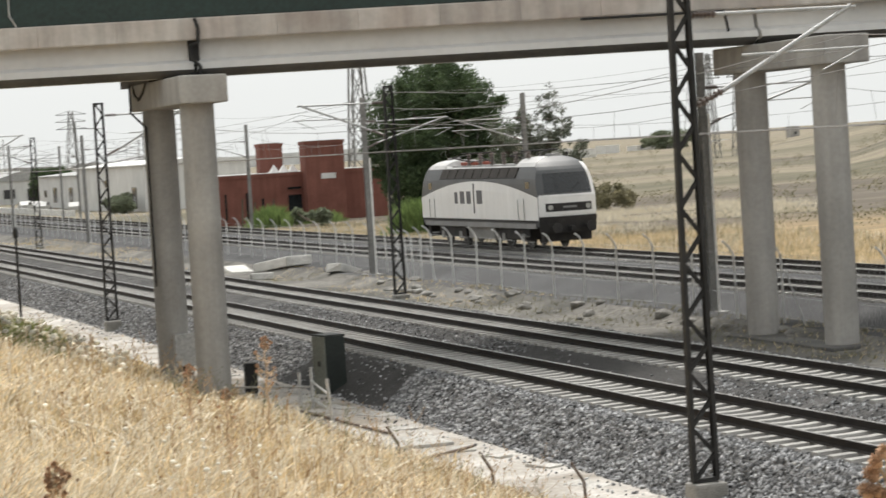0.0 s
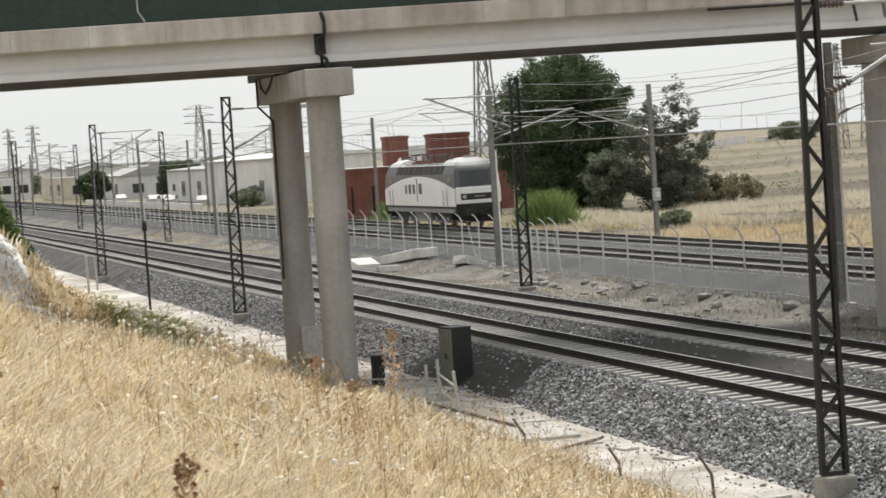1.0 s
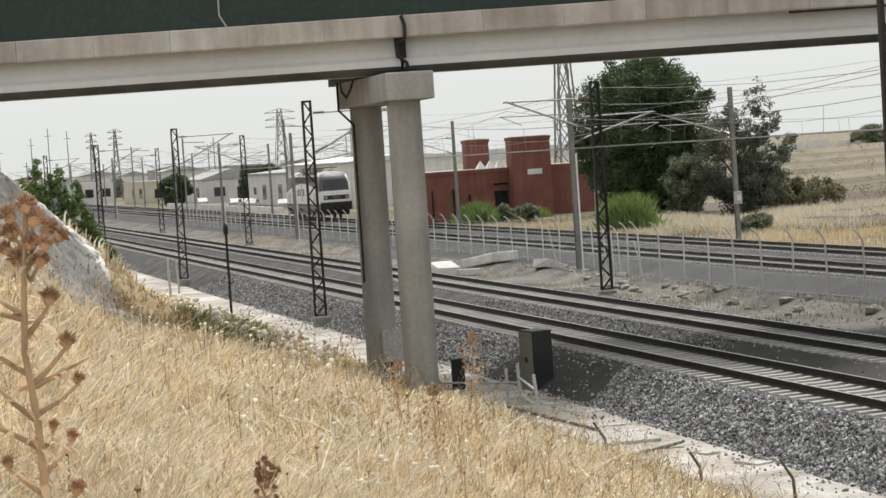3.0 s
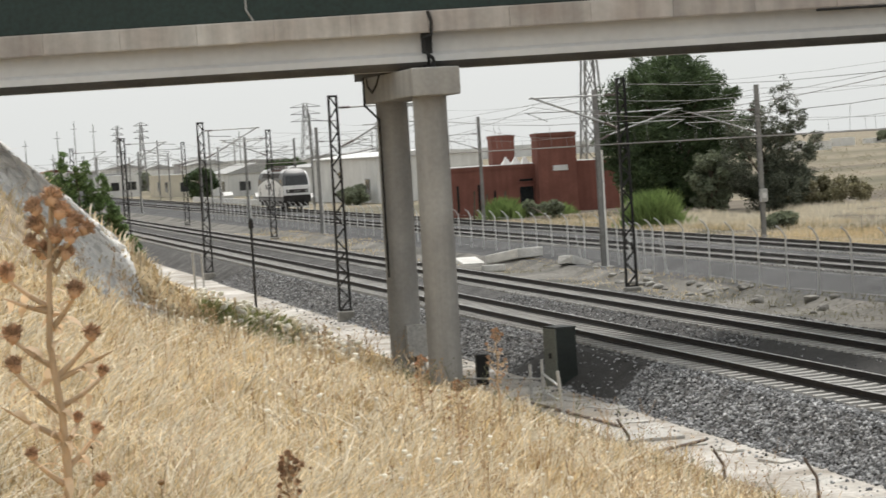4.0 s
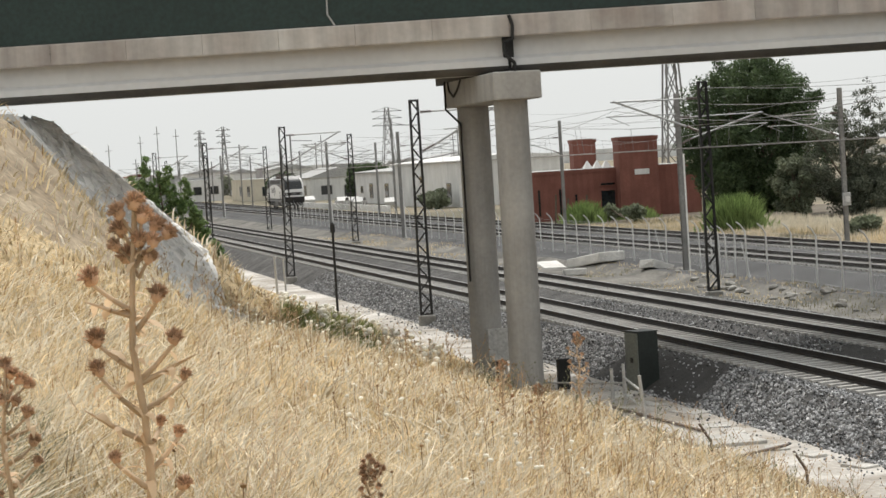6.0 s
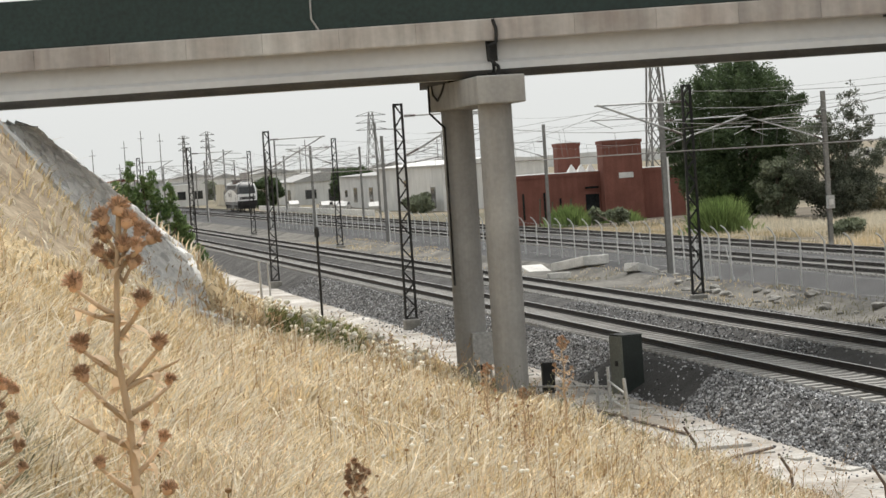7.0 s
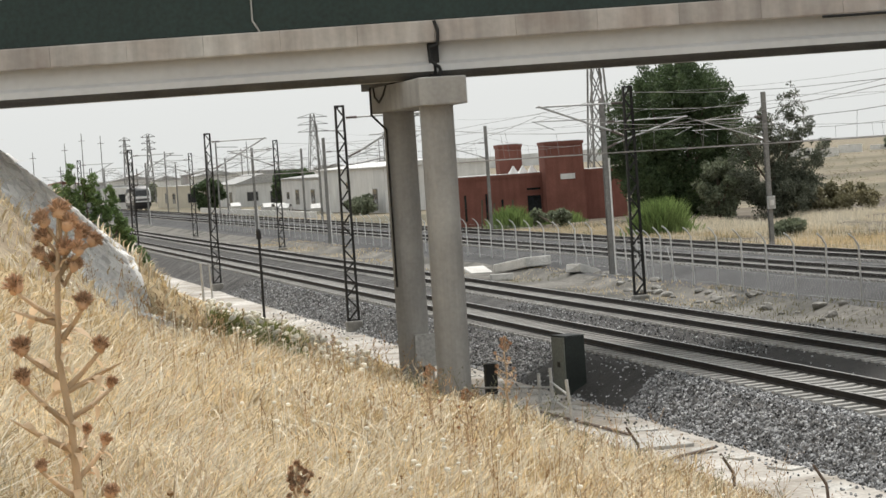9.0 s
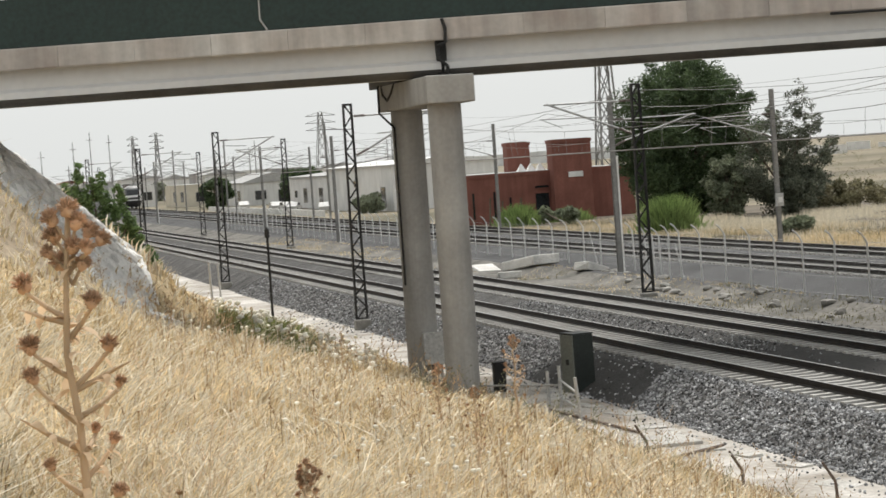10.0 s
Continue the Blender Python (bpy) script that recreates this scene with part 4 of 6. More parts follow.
def build_fence():
    fe = thing("wire_fence", pose(0, 0, 0), "galvanised wire-mesh fence with bent-top posts between the tracks", "fence")
    bm = bmesh.new()
    tube(bm, (0, 0, -0.3), (0, 0, 1.95), 0.038, n=8)
    tube(bm, (0, 0, 1.95), (-0.16, 0, 2.22), 0.032, 0.028, n=8)
    tube(bm, (-0.16, 0, 2.22), (-0.33, 0, 2.36), 0.028, n=8)
    me = mesh_of(bm, "fence_post", FENCE_ZINC)
    ys = [46 + 3.05 * i for i in range(75)]
    for y in ys:
        share("fence_post", me, fe, pose(fence_x(y), y, ground_z(fence_x(y), y), random.uniform(-1, 1), random.uniform(-1.5, 1.5), 0))
    for y in (61.0, 96.0, 118.0):
        part("brace", tube(bmesh.new(), (fence_x(y), y, 1.3), (fence_x(y) , y - 1.2, -0.4), 0.026), GALV, fe)
    bm = bmesh.new()
    for h in (0.15, 0.75, 1.35, 1.95):
        for a, b in zip(ys, ys[1:]):
            tube(bm, (fence_x(a), a, ground_z(fence_x(a), a) + h), (fence_x(b), b, ground_z(fence_x(b), b) + h), 0.005, n=3, caps=False)
    part("line_wire", bm, GALV, fe)
    bm = bmesh.new()
    for a, b in zip(ys, ys[1:]):
        if a > 135:
            continue
        za, zb = ground_z(fence_x(a), a), ground_z(fence_x(b), b)
        for k in range(-8, 12):
            for s in (1, -1):
                y0 = a + 0.28 * k
                y1 = y0 + s * 1.8
                pts = []
                for u in (0.0, 1.0):
                    y = y0 + (y1 - y0) * u
                    pts.append((y, 0.15 + 1.8 * u))
                (ya, ha), (yb, hb) = pts
                lo, hi = min(ya, yb), max(ya, yb)
                if hi <= a or lo >= b:
                    continue

                def clip(y):
                    return min(max(y, a), b)
                ca, cb = clip(ya), clip(yb)
                h0 = ha + (hb - ha) * (ca - ya) / (yb - ya)
                h1 = ha + (hb - ha) * (cb - ya) / (yb - ya)
                x = fence_x((ca + cb) / 2)
                z = za + (zb - za) * ((ca + cb) / 2 - a) / (b - a)
                tube(bm, (x, ca, z + h0), (x, cb, z + h1), 0.0022, n=3, caps=False)
    tagged(part("wire_mesh", bm, GALV, fe), kind="stuff")


build_fence()


# ---- small railway furniture beside the path ----
def build_cabinet():
    c = thing("trackside_cabinet", pose(17.18, 61.6, -1.05, 0, 0, 10), "dark green metal signalling cabinet at the ballast edge, one side coloured as lit", "cabinet")
    # shade of the near side is put into this dark body colour
    green = mat("cabinet_shade_green", (0.012, 0.016, 0.014), (0.022, 0.028, 0.025), 1.5, 0.5)
    part("body", boxm(-0.28, 0.30, -0.3, 0.5, 0.0, 1.62, 0.02), green, c)
    # lighter plate puts the light on the left side into its colour
    part("door", boxm(-0.315, -0.282, -0.28, 0.48, 0.04, 1.60, 0.01), mat("cabinet_lit_grey", (0.13, 0.14, 0.12), (0.18, 0.19, 0.17), 1.5, 0.6), c, "grey-green plate for the lit side of the cabinet")
    part("lid", boxm(-0.29, 0.31, -0.31, 0.51, 1.62, 1.65, 0.01), green, c)
    part("lock", boxm(-0.335, -0.316, 0.0, 0.14, 0.80, 0.94), LOCO_DARK, c)


build_cabinet()
st = thing("marker_stub", pose(15.4, 63.5, -1.05), "short black square post on the white path", "post")
part("stub_post", boxm(-0.16, 0.16, -0.14, 0.14, 0, 0.85, 0.02), BLACK_STEEL, st)
part("stub_cap", boxm(-0.18, 0.18, -0.16, 0.16, 0.85, 0.89), BLACK_STEEL, st)
pb = thing("junction_box", pose(14.15, 66.03, -0.30), "grey junction box fixed to a bridge column", "junction box")
part("box_body", boxm(-0.30, 0.30, -0.11, 0.11, 0, 0.92, 0.02), mat("box_grey", (0.40, 0.40, 0.39), (0.48, 0.48, 0.47), 1.0, 0.6), pb)
part("conduit", tube(bmesh.new(), (0.2, 0, 0), (0.2, 0, -1.0), 0.04), GALV, pb)
part("conduit", tube(bmesh.new(), (-0.05, 0, 0), (-0.05, 0, -1.0), 0.03), BLACK_STEEL, pb)
sg = thing("signal_post", pose(14.5, 99.7, -0.95), "thin black post with a small lamp on top", "signal post")
part("post", tube(bmesh.new(), (0, 0, 0), (0, 0, 3.9), 0.055, n=10), BLACK_STEEL, sg)
bm = tube(bmesh.new(), (0, 0, 3.68), (0, 0, 4.02), 0.11, 0.10, 12)
part("lamp_head", bm, BLACK_STEEL, sg)
part("lamp_cap", tube(bmesh.new(), (0, 0, 4.02), (0, 0, 4.12), 0.10, 0.04, 12), BLACK_STEEL, sg)


def leaning_post(x, y, h, r, lean, material, label, arm=None):
    z = ground_z(x, y)
    p = thing("old_fence_post", pose(x, y, z - 0.1), label, "fence post", "old posts on the bank")
    top = Vector((lean[0], lean[1], h))
    bm = tube(bmesh.new(), (0, 0, 0), top, r, r * 0.85, 8)
    part("post", bm, material, p)
    if arm:
        part("bent_top", tube(bmesh.new(), top, top + Vector(arm), r * 0.85, r * 0.7, 8), material, p)
    return p


RUST = mat("rusty_tube", (0.10, 0.075, 0.06), (0.17, 0.13, 0.11), 6.0, 0.8, 0.2, 40)
OLD_CONC = mat("old_concrete_post", (0.36, 0.36, 0.35), (0.48, 0.47, 0.45), 4.0, 0.9, 0.3, 30)
leaning_post(14.9, 53.5, 1.3, 0.05, (-0.12, 0, 0), OLD_CONC, "grey concrete fence post on the bank")
leaning_post(15.75, 58.4, 1.15, 0.05, (-0.02, 0, 0), OLD_CONC, "grey concrete fence post on the bank")
leaning_post(15.55, 58.9, 1.0, 0.05, (0.0, 0, 0), OLD_CONC, "grey concrete fence post on the bank")
leaning_post(14.9, 124.0, 2.1, 0.07, (-0.03, 0, 0), OLD_CONC, "pale concrete post beside the path")
leaning_post(15.3, 123.5, 2.0, 0.05, (-0.05, 0, 0), OLD_CONC, "pale concrete post beside the path")
for x, y in ((13.65, 44.3), (14.3, 40.7), (15.1, 38.2)):
    leaning_post(x, y, 0.62, 0.034, (-0.04, 0, 0), RUST, "rusty bent-top fence post in the grass", (-0.22, 0, 0.36))
for a, b in (((14.85, 53.5, -0.2), (15.72, 58.4, -0.3)), ((15.72, 58.4, -0.45), (14.3, 62.0, -0.62)), ((14.85, 53.5, -0.55), (15.72, 58.4, -0.75))):
    tagged(part("fence_rail", tube(bmesh.new(), a, b, 0.03, n=6), GALV), "bent galvanised rail tied between the old posts", "fence rail", "rails between the old posts")

# broken concrete slabs between near and far tracks
SLAB = mat("broken_slab", (0.46, 0.45, 0.43), (0.62, 0.61, 0.58), 1.2, 0.9, 0.4, 10)
for x, y, l, w, h, rz, tilt in ((28.2, 113, 5.0, 1.0, 0.35, 78, 3), (30.4, 117, 4.2, 1.4, 0.5, 100, 6), (31.0, 108, 3.6, 0.8, 0.4, 60, 8), (29.0, 121, 3.0, 1.2, 0.3, 85, -4)):
    bm = boxm(-l / 2, l / 2, -w / 2, w / 2, 0, h, 0.06)
    for v in bm.verts:
        v.co += Vector((noise.noise(v.co * 1.7), noise.noise(v.co * 1.3 + Vector((5, 0, 0))), 0)) * 0.15
    s_ = tagged(part("concrete_slab", bm, SLAB, None, "", pose(x, y, ground_z(x, y) - 0.12, 0, tilt, rz)), "broken pale concrete slab lying on the dirt", "concrete slab", "broken slabs")

RUBBLE = mat("dusty_rubble", (0.17, 0.165, 0.15), (0.33, 0.32, 0.30), 2.5, 0.95, 0.5, 14, obj=0.2)
PATH_STONE = mat("dusty_path_stone", (0.34, 0.325, 0.30), (0.50, 0.485, 0.455), 1.5, 0.95, 0.4, 12, obj=0.12)
rng_b = random.Random(71)
for i in range(46):
    y = rng_b.uniform(58, 112)
    x = fence_x(y) - rng_b.uniform(0.4, 2.2)
    r = rng_b.uniform(0.10, 0.30)
    bm = bmesh.new()
    bmesh.ops.create_icosphere(bm, subdivisions=2, radius=r)
    for v in bm.verts:
        v.co *= 1 + 0.5 * noise.noise(v.co * 4 + Vector((i * 3.1, 0, 0)))
        v.co.z *= 0.6
    tagged(part("rubble_stone", bm, RUBBLE, None, "", pose(x, y, ground_z(x, y) + r * 0.15, 0, 0, rng_b.uniform(0, 360))), "pale rubble stone lying on the dirt by the fence", "stone", "rubble by the fence")
# cover slab on the path
bm = boxm(14.7, 16.2, 48.6, 50.2, -1.05, -0.92, 0.03)
tagged(part("drain_cover", bm, PATH_STONE), "flat concrete cover slab on the path", "cover slab")


for i in range(15):
    y = 36.5 + 2.35 * i + random.uniform(-0.6, 0.6)
    x = 16.45 + random.uniform(-0.4, 0.25)
    w, d = random.uniform(0.22, 0.42), random.uniform(0.35, 0.8)
    bm = boxm(-w * 0.75, w * 0.75, -d * 0.7, d * 0.7, 0, random.uniform(0.05, 0.09), 0.02)
    for v in bm.verts:
        v.co += Vector((noise.noise(v.co * 2.3 + Vector((i, 0, 0))), noise.noise(v.co * 1.9 + Vector((0, i, 0))), 0)) * 0.18
    tagged(part("path_stone", bm, PATH_STONE, None, "", pose(x, y, ground_z(x, y) - 0.03, random.uniform(-3, 3), random.uniform(-3, 3), random.uniform(-25, 25))), "flat pale stone bedded in the dusty path", "stone", "stones along the path")
for a, b in (((14.75, 46.4, -0.93), (16.3, 47.6, -0.93)), ((15.2, 57.6, -0.95), (15.6, 51.2, -0.95))):
    tagged(part("fallen_rod", tube(bmesh.new(), a, b, 0.035, n=7), RUST), "rusty rod lying on the dusty path", "rod", "rods lying on the path")

# ---- buildings ----
def house(x0, x1, y0, y1, h, wall, roof, label, windows=(), pitched=0.0, name="building", door=None, base=-0.7):
    b = thing(name, pose(0, 0, base), label, "building", "buildings beyond the tracks")
    part("wall", boxm(x0, x1, y0, y1, -0.5, h), wall, b)
    if pitched:
        bm = bmesh.new()
        xm = (x0 + x1) / 2
        prof = [(x0 - 0.4, h), (x1 + 0.4, h), (x1 + 0.4, h + 0.15), (xm, h + pitched), (x0 - 0.4, h + 0.15)]
        extrude_profile(bm, prof, y0 - 0.3, y1 + 0.3)
        bmesh.ops.recalc_face_normals(bm, faces=bm.faces)
        part("roof", bm, roof, b)
    else:
        part("parapet", boxm(x0 - 0.08, x1 + 0.08, y0 - 0.08, y1 + 0.08, h - 0.25, h + 0.05), wall, b)
        part("roof", boxm(x0 + 0.2, x1 - 0.2, y0 + 0.2, y1 - 0.2, h + 0.05, h + 0.10), roof, b)
    for side, u, z0, w, hh in windows:
        if side == "w":
            wn = part("window", boxm(x0 - 0.07, x0 + 0.02, u, u + w, z0, z0 + hh), POLE_GREY, b)
            part("pane", boxm(x0 - 0.09, x0 - 0.072, u + 0.1, u + w - 0.1, z0 + 0.1, z0 + hh - 0.1), GLASS_DARK, wn)
        else:
            wn = part("window", boxm(u, u + w, y0 - 0.07, y0 + 0.02, z0, z0 + hh), RED_BRICK if wall is RED_BRICK else POLE_GREY, b)
            part("pane", boxm(u + 0.1, u + w - 0.1, y0 - 0.09, y0 - 0.072, z0 + 0.1, z0 + hh - 0.1), GLASS_DARK, wn)
    return b


house(49.4, 65.6, 212, 224, 4.5, RED_BRICK, GREY_ROOF, "long low red brick substation with a flat roof", [("s", 55.9, 0.3, 1.5, 2.3), ("s", 55.9, 2.9, 1.5, 0.4), ("s", 51.9, 0.4, 0.4, 2.6), ("s", 53.4, 0.4, 0.4, 2.0), ("s", 49.9, 0.4, 0.4, 2.6)])
house(57.5, 61.2, 210.6, 212.6, 7.25, RED_BRICK, GREY_ROOF, "square red brick tower with a small sign")
tower_sign = part("sign", boxm(58.9, 60.3, 210.52, 210.57, 3.1, 3.6, 0.01), WHITE_WALL)
tagged(tower_sign, "small pale sign fixed to the brick tower", "sign")
house(55.1, 57.3, 218, 219.6, 7.3, RED_BRICK, GREY_ROOF, "smaller red brick block on the roofline")
tents = thing("roof_vents", pose(0, 0, -0.7), "row of small white pointed roof vents", "roof vent")
for x in (55.2, 56.1, 57.0):
    bm = bmesh.new()
    bmesh.ops.create_cone(bm, cap_ends=True, segments=4, radius1=0.62, radius2=0.04, depth=0.75, matrix=Matrix.Translation((x, 213.4, 5.25)) @ Matrix.Rotation(radians(45), 4, "Z"))
    bmesh.ops.translate(bm, vec=(0, 0, -0.3), verts=bm.verts)
    part("vent_hood", bm, WHITE_WALL, tents)
for x, y, h in ((49.6, 204, 2.6), (50.8, 204.4, 2.2), (52.4, 204, 2.4)):
    leg = thing("timber_stake", pose(x, y, -0.75), "dark leaning timber stake before the brick wall", "stake", "stakes before the brick wall")
    part("stake", tube(bmesh.new(), (0, 0, 0), (0.15, 0, h), 0.10, 0.08, 6), BARK, leg)

house(60, 74, 298, 347, 5.9, WHITE_WALL, WHITE_WALL, "long white rendered warehouse with a low roof", [("w", 303, 0.6, 3.0, 2.6), ("w", 322, 3.2, 3.0, 1.0)], 0.8)
house(62, 74, 358, 396, 4.9, WHITE_WALL, GREY_ROOF, "white workshop under a grey sheet roof", [("w", 363, 0.8, 3.4, 2.4), ("w", 378, 0.8, 3.4, 2.4), ("w", 388, 1.6, 2.4, 1.2)], 0.6)
house(62, 73, 452, 478, 4.3, WHITE_WALL, GREY_ROOF, "white single-storey house with a pitched roof", [("w", 458, 0.3, 4.0, 2.6), ("s", 64, 1.0, 2.2, 1.8), ("s", 68.5, 0.3, 2.2, 2.4)], 1.9)
house(56, 66, 498, 540, 4.6, mat("cream_render", (0.50, 0.46, 0.38), (0.60, 0.56, 0.47), 0.3, 0.9, grain=0.05), GREY_ROOF, "cream rendered depot with wide windows", [("w", 503, 1.0, 5, 2.2), ("w", 518, 1.0, 5, 2.2), ("s", 58, 1.0, 3, 2.0)])
house(48, 56, 560, 600, 5.0, WHITE_WALL, GREY_ROOF, "pale grey depot in the distance", [("s", 49, 1.5, 2, 2.0), ("s", 53, 1.5, 2, 2.0)])
for i in range(44):
    k = random.uniform(0.055, 0.21)
    y = random.uniform(560, 1100)
    x = k * y
    w, d, h = random.uniform(7, 18), random.uniform(10, 24), random.uniform(3.5, 7.5)
    house(x, x + w, y, y + d, h, random.choice((WHITE_WALL, GREY_ROOF, WHITE_WALL)), random.choice((GREY_ROOF, RED_BRICK, GREY_ROOF)), "pale building among others in the distance", [("s", x + 1.0 + 3.2 * q, 1.4, 1.5, 1.6) for q in range(int(w / 3.4))], random.choice((0, 0, 1.5)), base=-0.9)
for i in range(12):
    y = random.uniform(600, 1100)
    x = y * random.uniform(0.36, 0.55)
    w, d, h = random.uniform(5, 14), random.uniform(8, 14), random.uniform(2, 3.6)
    house(x, x + w, y, y + d, h, WHITE_WALL, GREY_ROOF, "pale shed on the far plain", [("s", x + 1.5 + 6 * q, 1, 2.0, 1.6) for q in range(int(w / 7))], base=ground_z(x, y) - 0.3)


house(362, 365, 712, 716, 6.2, CONCRETE, GREY_ROOF, "small square concrete hut on the plain", [("s", 363, 3.5, 1.0, 1.0)], base=-1.6)


def car(x, y, rz, paint, label):
    c = thing("parked_car", pose(x, y, -0.7, 0, 0, rz), label, "car", "cars parked in the yard")
    bm = bmesh.new()
    extrude_profile(bm, [(-2.1, 0.35), (2.1, 0.35), (2.15, 0.75), (1.3, 0.9), (0.75, 1.42), (-1.0, 1.45), (-1.75, 0.95), (-2.15, 0.85)], -0.85, 0.85)
    bmesh.ops.recalc_face_normals(bm, faces=bm.faces)
    part("body", bm, paint, c)
    for s in (-1, 1):
        bm = bmesh.new()
        extrude_profile(bm, [(-1.5, 0.95), (1.05, 0.95), (0.68, 1.36), (-0.95, 1.38)], min(s * 0.852, s * 0.86), max(s * 0.852, s * 0.86))
        bmesh.ops.recalc_face_normals(bm, faces=bm.faces)
        part("side_window", bm, GLASS_DARK, c)
        for wx in (-1.3, 1.35):
            part("wheel", tube(bmesh.new(), (wx, s * 0.70, 0.32), (wx, s * 0.88, 0.32), 0.32, n=16), LOCO_DARK, c)
    return c


CAR_WHITE = mat("dusty_white_car", (0.42, 0.42, 0.41), (0.52, 0.52, 0.51), 0.8, 0.5)
for x, y, rz in ((55.5, 352, 70), (56, 362, 95), (55.8, 372, 88), (56.5, 330, 80), (55.5, 408, 90)):
    car(x, y, rz, CAR_WHITE, "white car parked beside the white buildings")
# white car and pale wall in the yard
bm = boxm(51.0, 51.3, 300, 420, -0.9, 0.1)
tagged(part("yard_wall", bm, WHITE_WALL), "low white wall along the yard", "wall", kind="structure")


# ---- pylons ----
def pylon(x, y, h, w, label, arms=3):
    p = thing("power_pylon", pose(x, y, -0.8), label, "pylon", "power pylons")
    bm = bmesh.new()
    t = w * 0.22

    def at(s, d, z):
        k = (w + (t - w) * min(1.0, z / (h * 0.75))) / 2
        return (s * k, d * k, z)
    for s in (-1, 1):
        for d in (-1, 1):
            strut(bm, at(s, d, 0), at(s, d, h), 0.16, 0.16, (1, 0, 0.01))
    n = int(h / 2.6)
    for i in range(n):
        z0, z1 = h * i / n, h * (i + 1) / n
        for a, b in (((-1, -1), (1, -1)), ((1, -1), (1, 1)), ((-1, 1), (1, 1)), ((-1, -1), (-1, 1))):
            strut(bm, at(*a, z0), at(*b, z1), 0.08, 0.08, (0.3, 0.2, 1))
            strut(bm, at(*b, z0), at(*a, z1), 0.08, 0.08, (0.3, 0.2, 1))
    part("tower_frame", bm, POLE_GREY, p)
    for k in range(arms):
        z = h * (0.78 + 0.09 * k)
        bm = strut(bmesh.new(), (-w * 0.9, 0, z), (w * 0.9, 0, z), 0.18, 0.18, (0, 0, 1))
        strut(bm, (-w * 0.9, 0, z), (0, 0, z + h * 0.05), 0.1, 0.1, (0, 0, 1))
        strut(bm, (w * 0.9, 0, z), (0, 0, z + h * 0.05), 0.1, 0.1, (0, 0, 1))
        part("cross_arm", bm, POLE_GREY, p)
    return p


pylon(68.4, 229, 22, 2.6, "tall grey lattice pylon behind the tree")
pylon(110, 640, 21.5, 4.6, "distant grey lattice pylon with cross-arms")
pylon(66, 650, 19, 2.2, "distant grey lattice pylon with cross-arms")
pylon(60, 655, 18.5, 1.8, "distant grey lattice pylon with cross-arms")
pylon(187, 400, 20, 2.5, "grey lattice pylon on the field")
pylon(200, 415, 20.5, 2.5, "grey lattice pylon on the field")
for x, y, h in ((32, 600, 15.3), (40, 600, 17), (44.3, 600, 19.3), (49, 600, 18.3), (36, 560, 11), (95, 470, 13), (88, 420, 11), (73, 520, 12), (80, 560, 14), (104, 520, 12), (120, 560, 12)):
    mp = thing("thin_mast", pose(x, y, -0.8), "thin grey mast on the skyline", "mast", "masts on the skyline")
    part("pole", tube(bmesh.new(), (0, 0, 0), (0, 0, h), 0.16, 0.09, 8), POLE_GREY, mp)
    part("cross_arm", strut(bmesh.new(), (-0.8, 0, h * 0.9), (0.8, 0, h * 0.9), 0.12, 0.12, (0, 0, 1)), POLE_GREY, mp)


# ---- trees ----
def leaf_cloud(blobs, n, size, rng):
    """Small bent leaves spread over the shells of many clumps."""
    verts, faces = [], []
    tot = sum(b[3] ** 2 for b in blobs)
    for cx, cy, cz, r in blobs:
        for _ in range(int(n * r * r / tot)):
            v = rng.normal(size=3)
            v /= np.linalg.norm(v)
            rr = r * (0.25 + 1.0 * rng.random() ** 0.7)
            p = np.array((cx, cy, cz)) + v * rr * np.array((1, 1, 0.85))
            a = rng.normal(size=3) * 0.6 + v * 0.3
            a /= np.linalg.norm(a)
            b = np.cross(a, rng.normal(size=3))
            b /= np.linalg.norm(b)
            s = size * (0.6 + 0.8 * rng.random())
            k = len(verts)
            verts += [tuple(p - a * s), tuple(p + b * s * 0.45), tuple(p + a * s), tuple(p - b * s * 0.45)]
            faces.append((k, k + 1, k + 2, k + 3))
    return verts, faces


def tree(x, y, z, h, trunk_h, r_tr, blobs, n, size, leaf, label, seed, name="tree"):
    rng = np.random.default_rng(seed)
    t = thing(name, pose(x, y, z), label, name)
    bm = bmesh.new()
    tube(bm, (0, 0, -0.4), (0.1, 0, trunk_h), r_tr, r_tr * 0.7, 10)
    for b in blobs[:14]:
        tube(bm, (0.1, 0, trunk_h * 0.8), b[:3], r_tr * 0.4, 0.04, 6)
    part("trunk", bm, BARK, t)
    v, f = leaf_cloud(blobs, n, size, rng)
    ob = new("crown", raw_mesh("crown", v, f, leaf))
    ob.parent = t
    return t


def crown(w, z0, z1, n, rmin, rmax, seed, shape=1.0, d=None):
    rng = np.random.default_rng(seed)
    out = []
    d = d or w
    while len(out) < n:
        u = rng.uniform(-1, 1, 3)
        if np.linalg.norm(u) > 1:
            continue
        zz = (u[2] + 1) / 2
        k = 1.0 if shape == 1.0 else (1 - abs(zz - 0.4) * shape)
        out.append((u[0] * w / 2 * k, u[1] * d / 2 * k, z0 + (z1 - z0) * zz, rng.uniform(rmin, rmax)))
    return out


def sprays():
    """Small twigs of leaves that stand out from the crown of the big tree."""
    rng = np.random.default_rng(37)
    out = []
    for _ in range(90):
        v = rng.normal(size=3)
        v /= np.linalg.norm(v)
        for q in range(3):
            k = 1.0 + 0.07 * q
            out.append((float(v[0] * 5.7 * k + 0.6), float(v[1] * 5.5 * k), float(6.7 + v[2] * 6.4 * k), 0.55 - 0.13 * q))
    return out


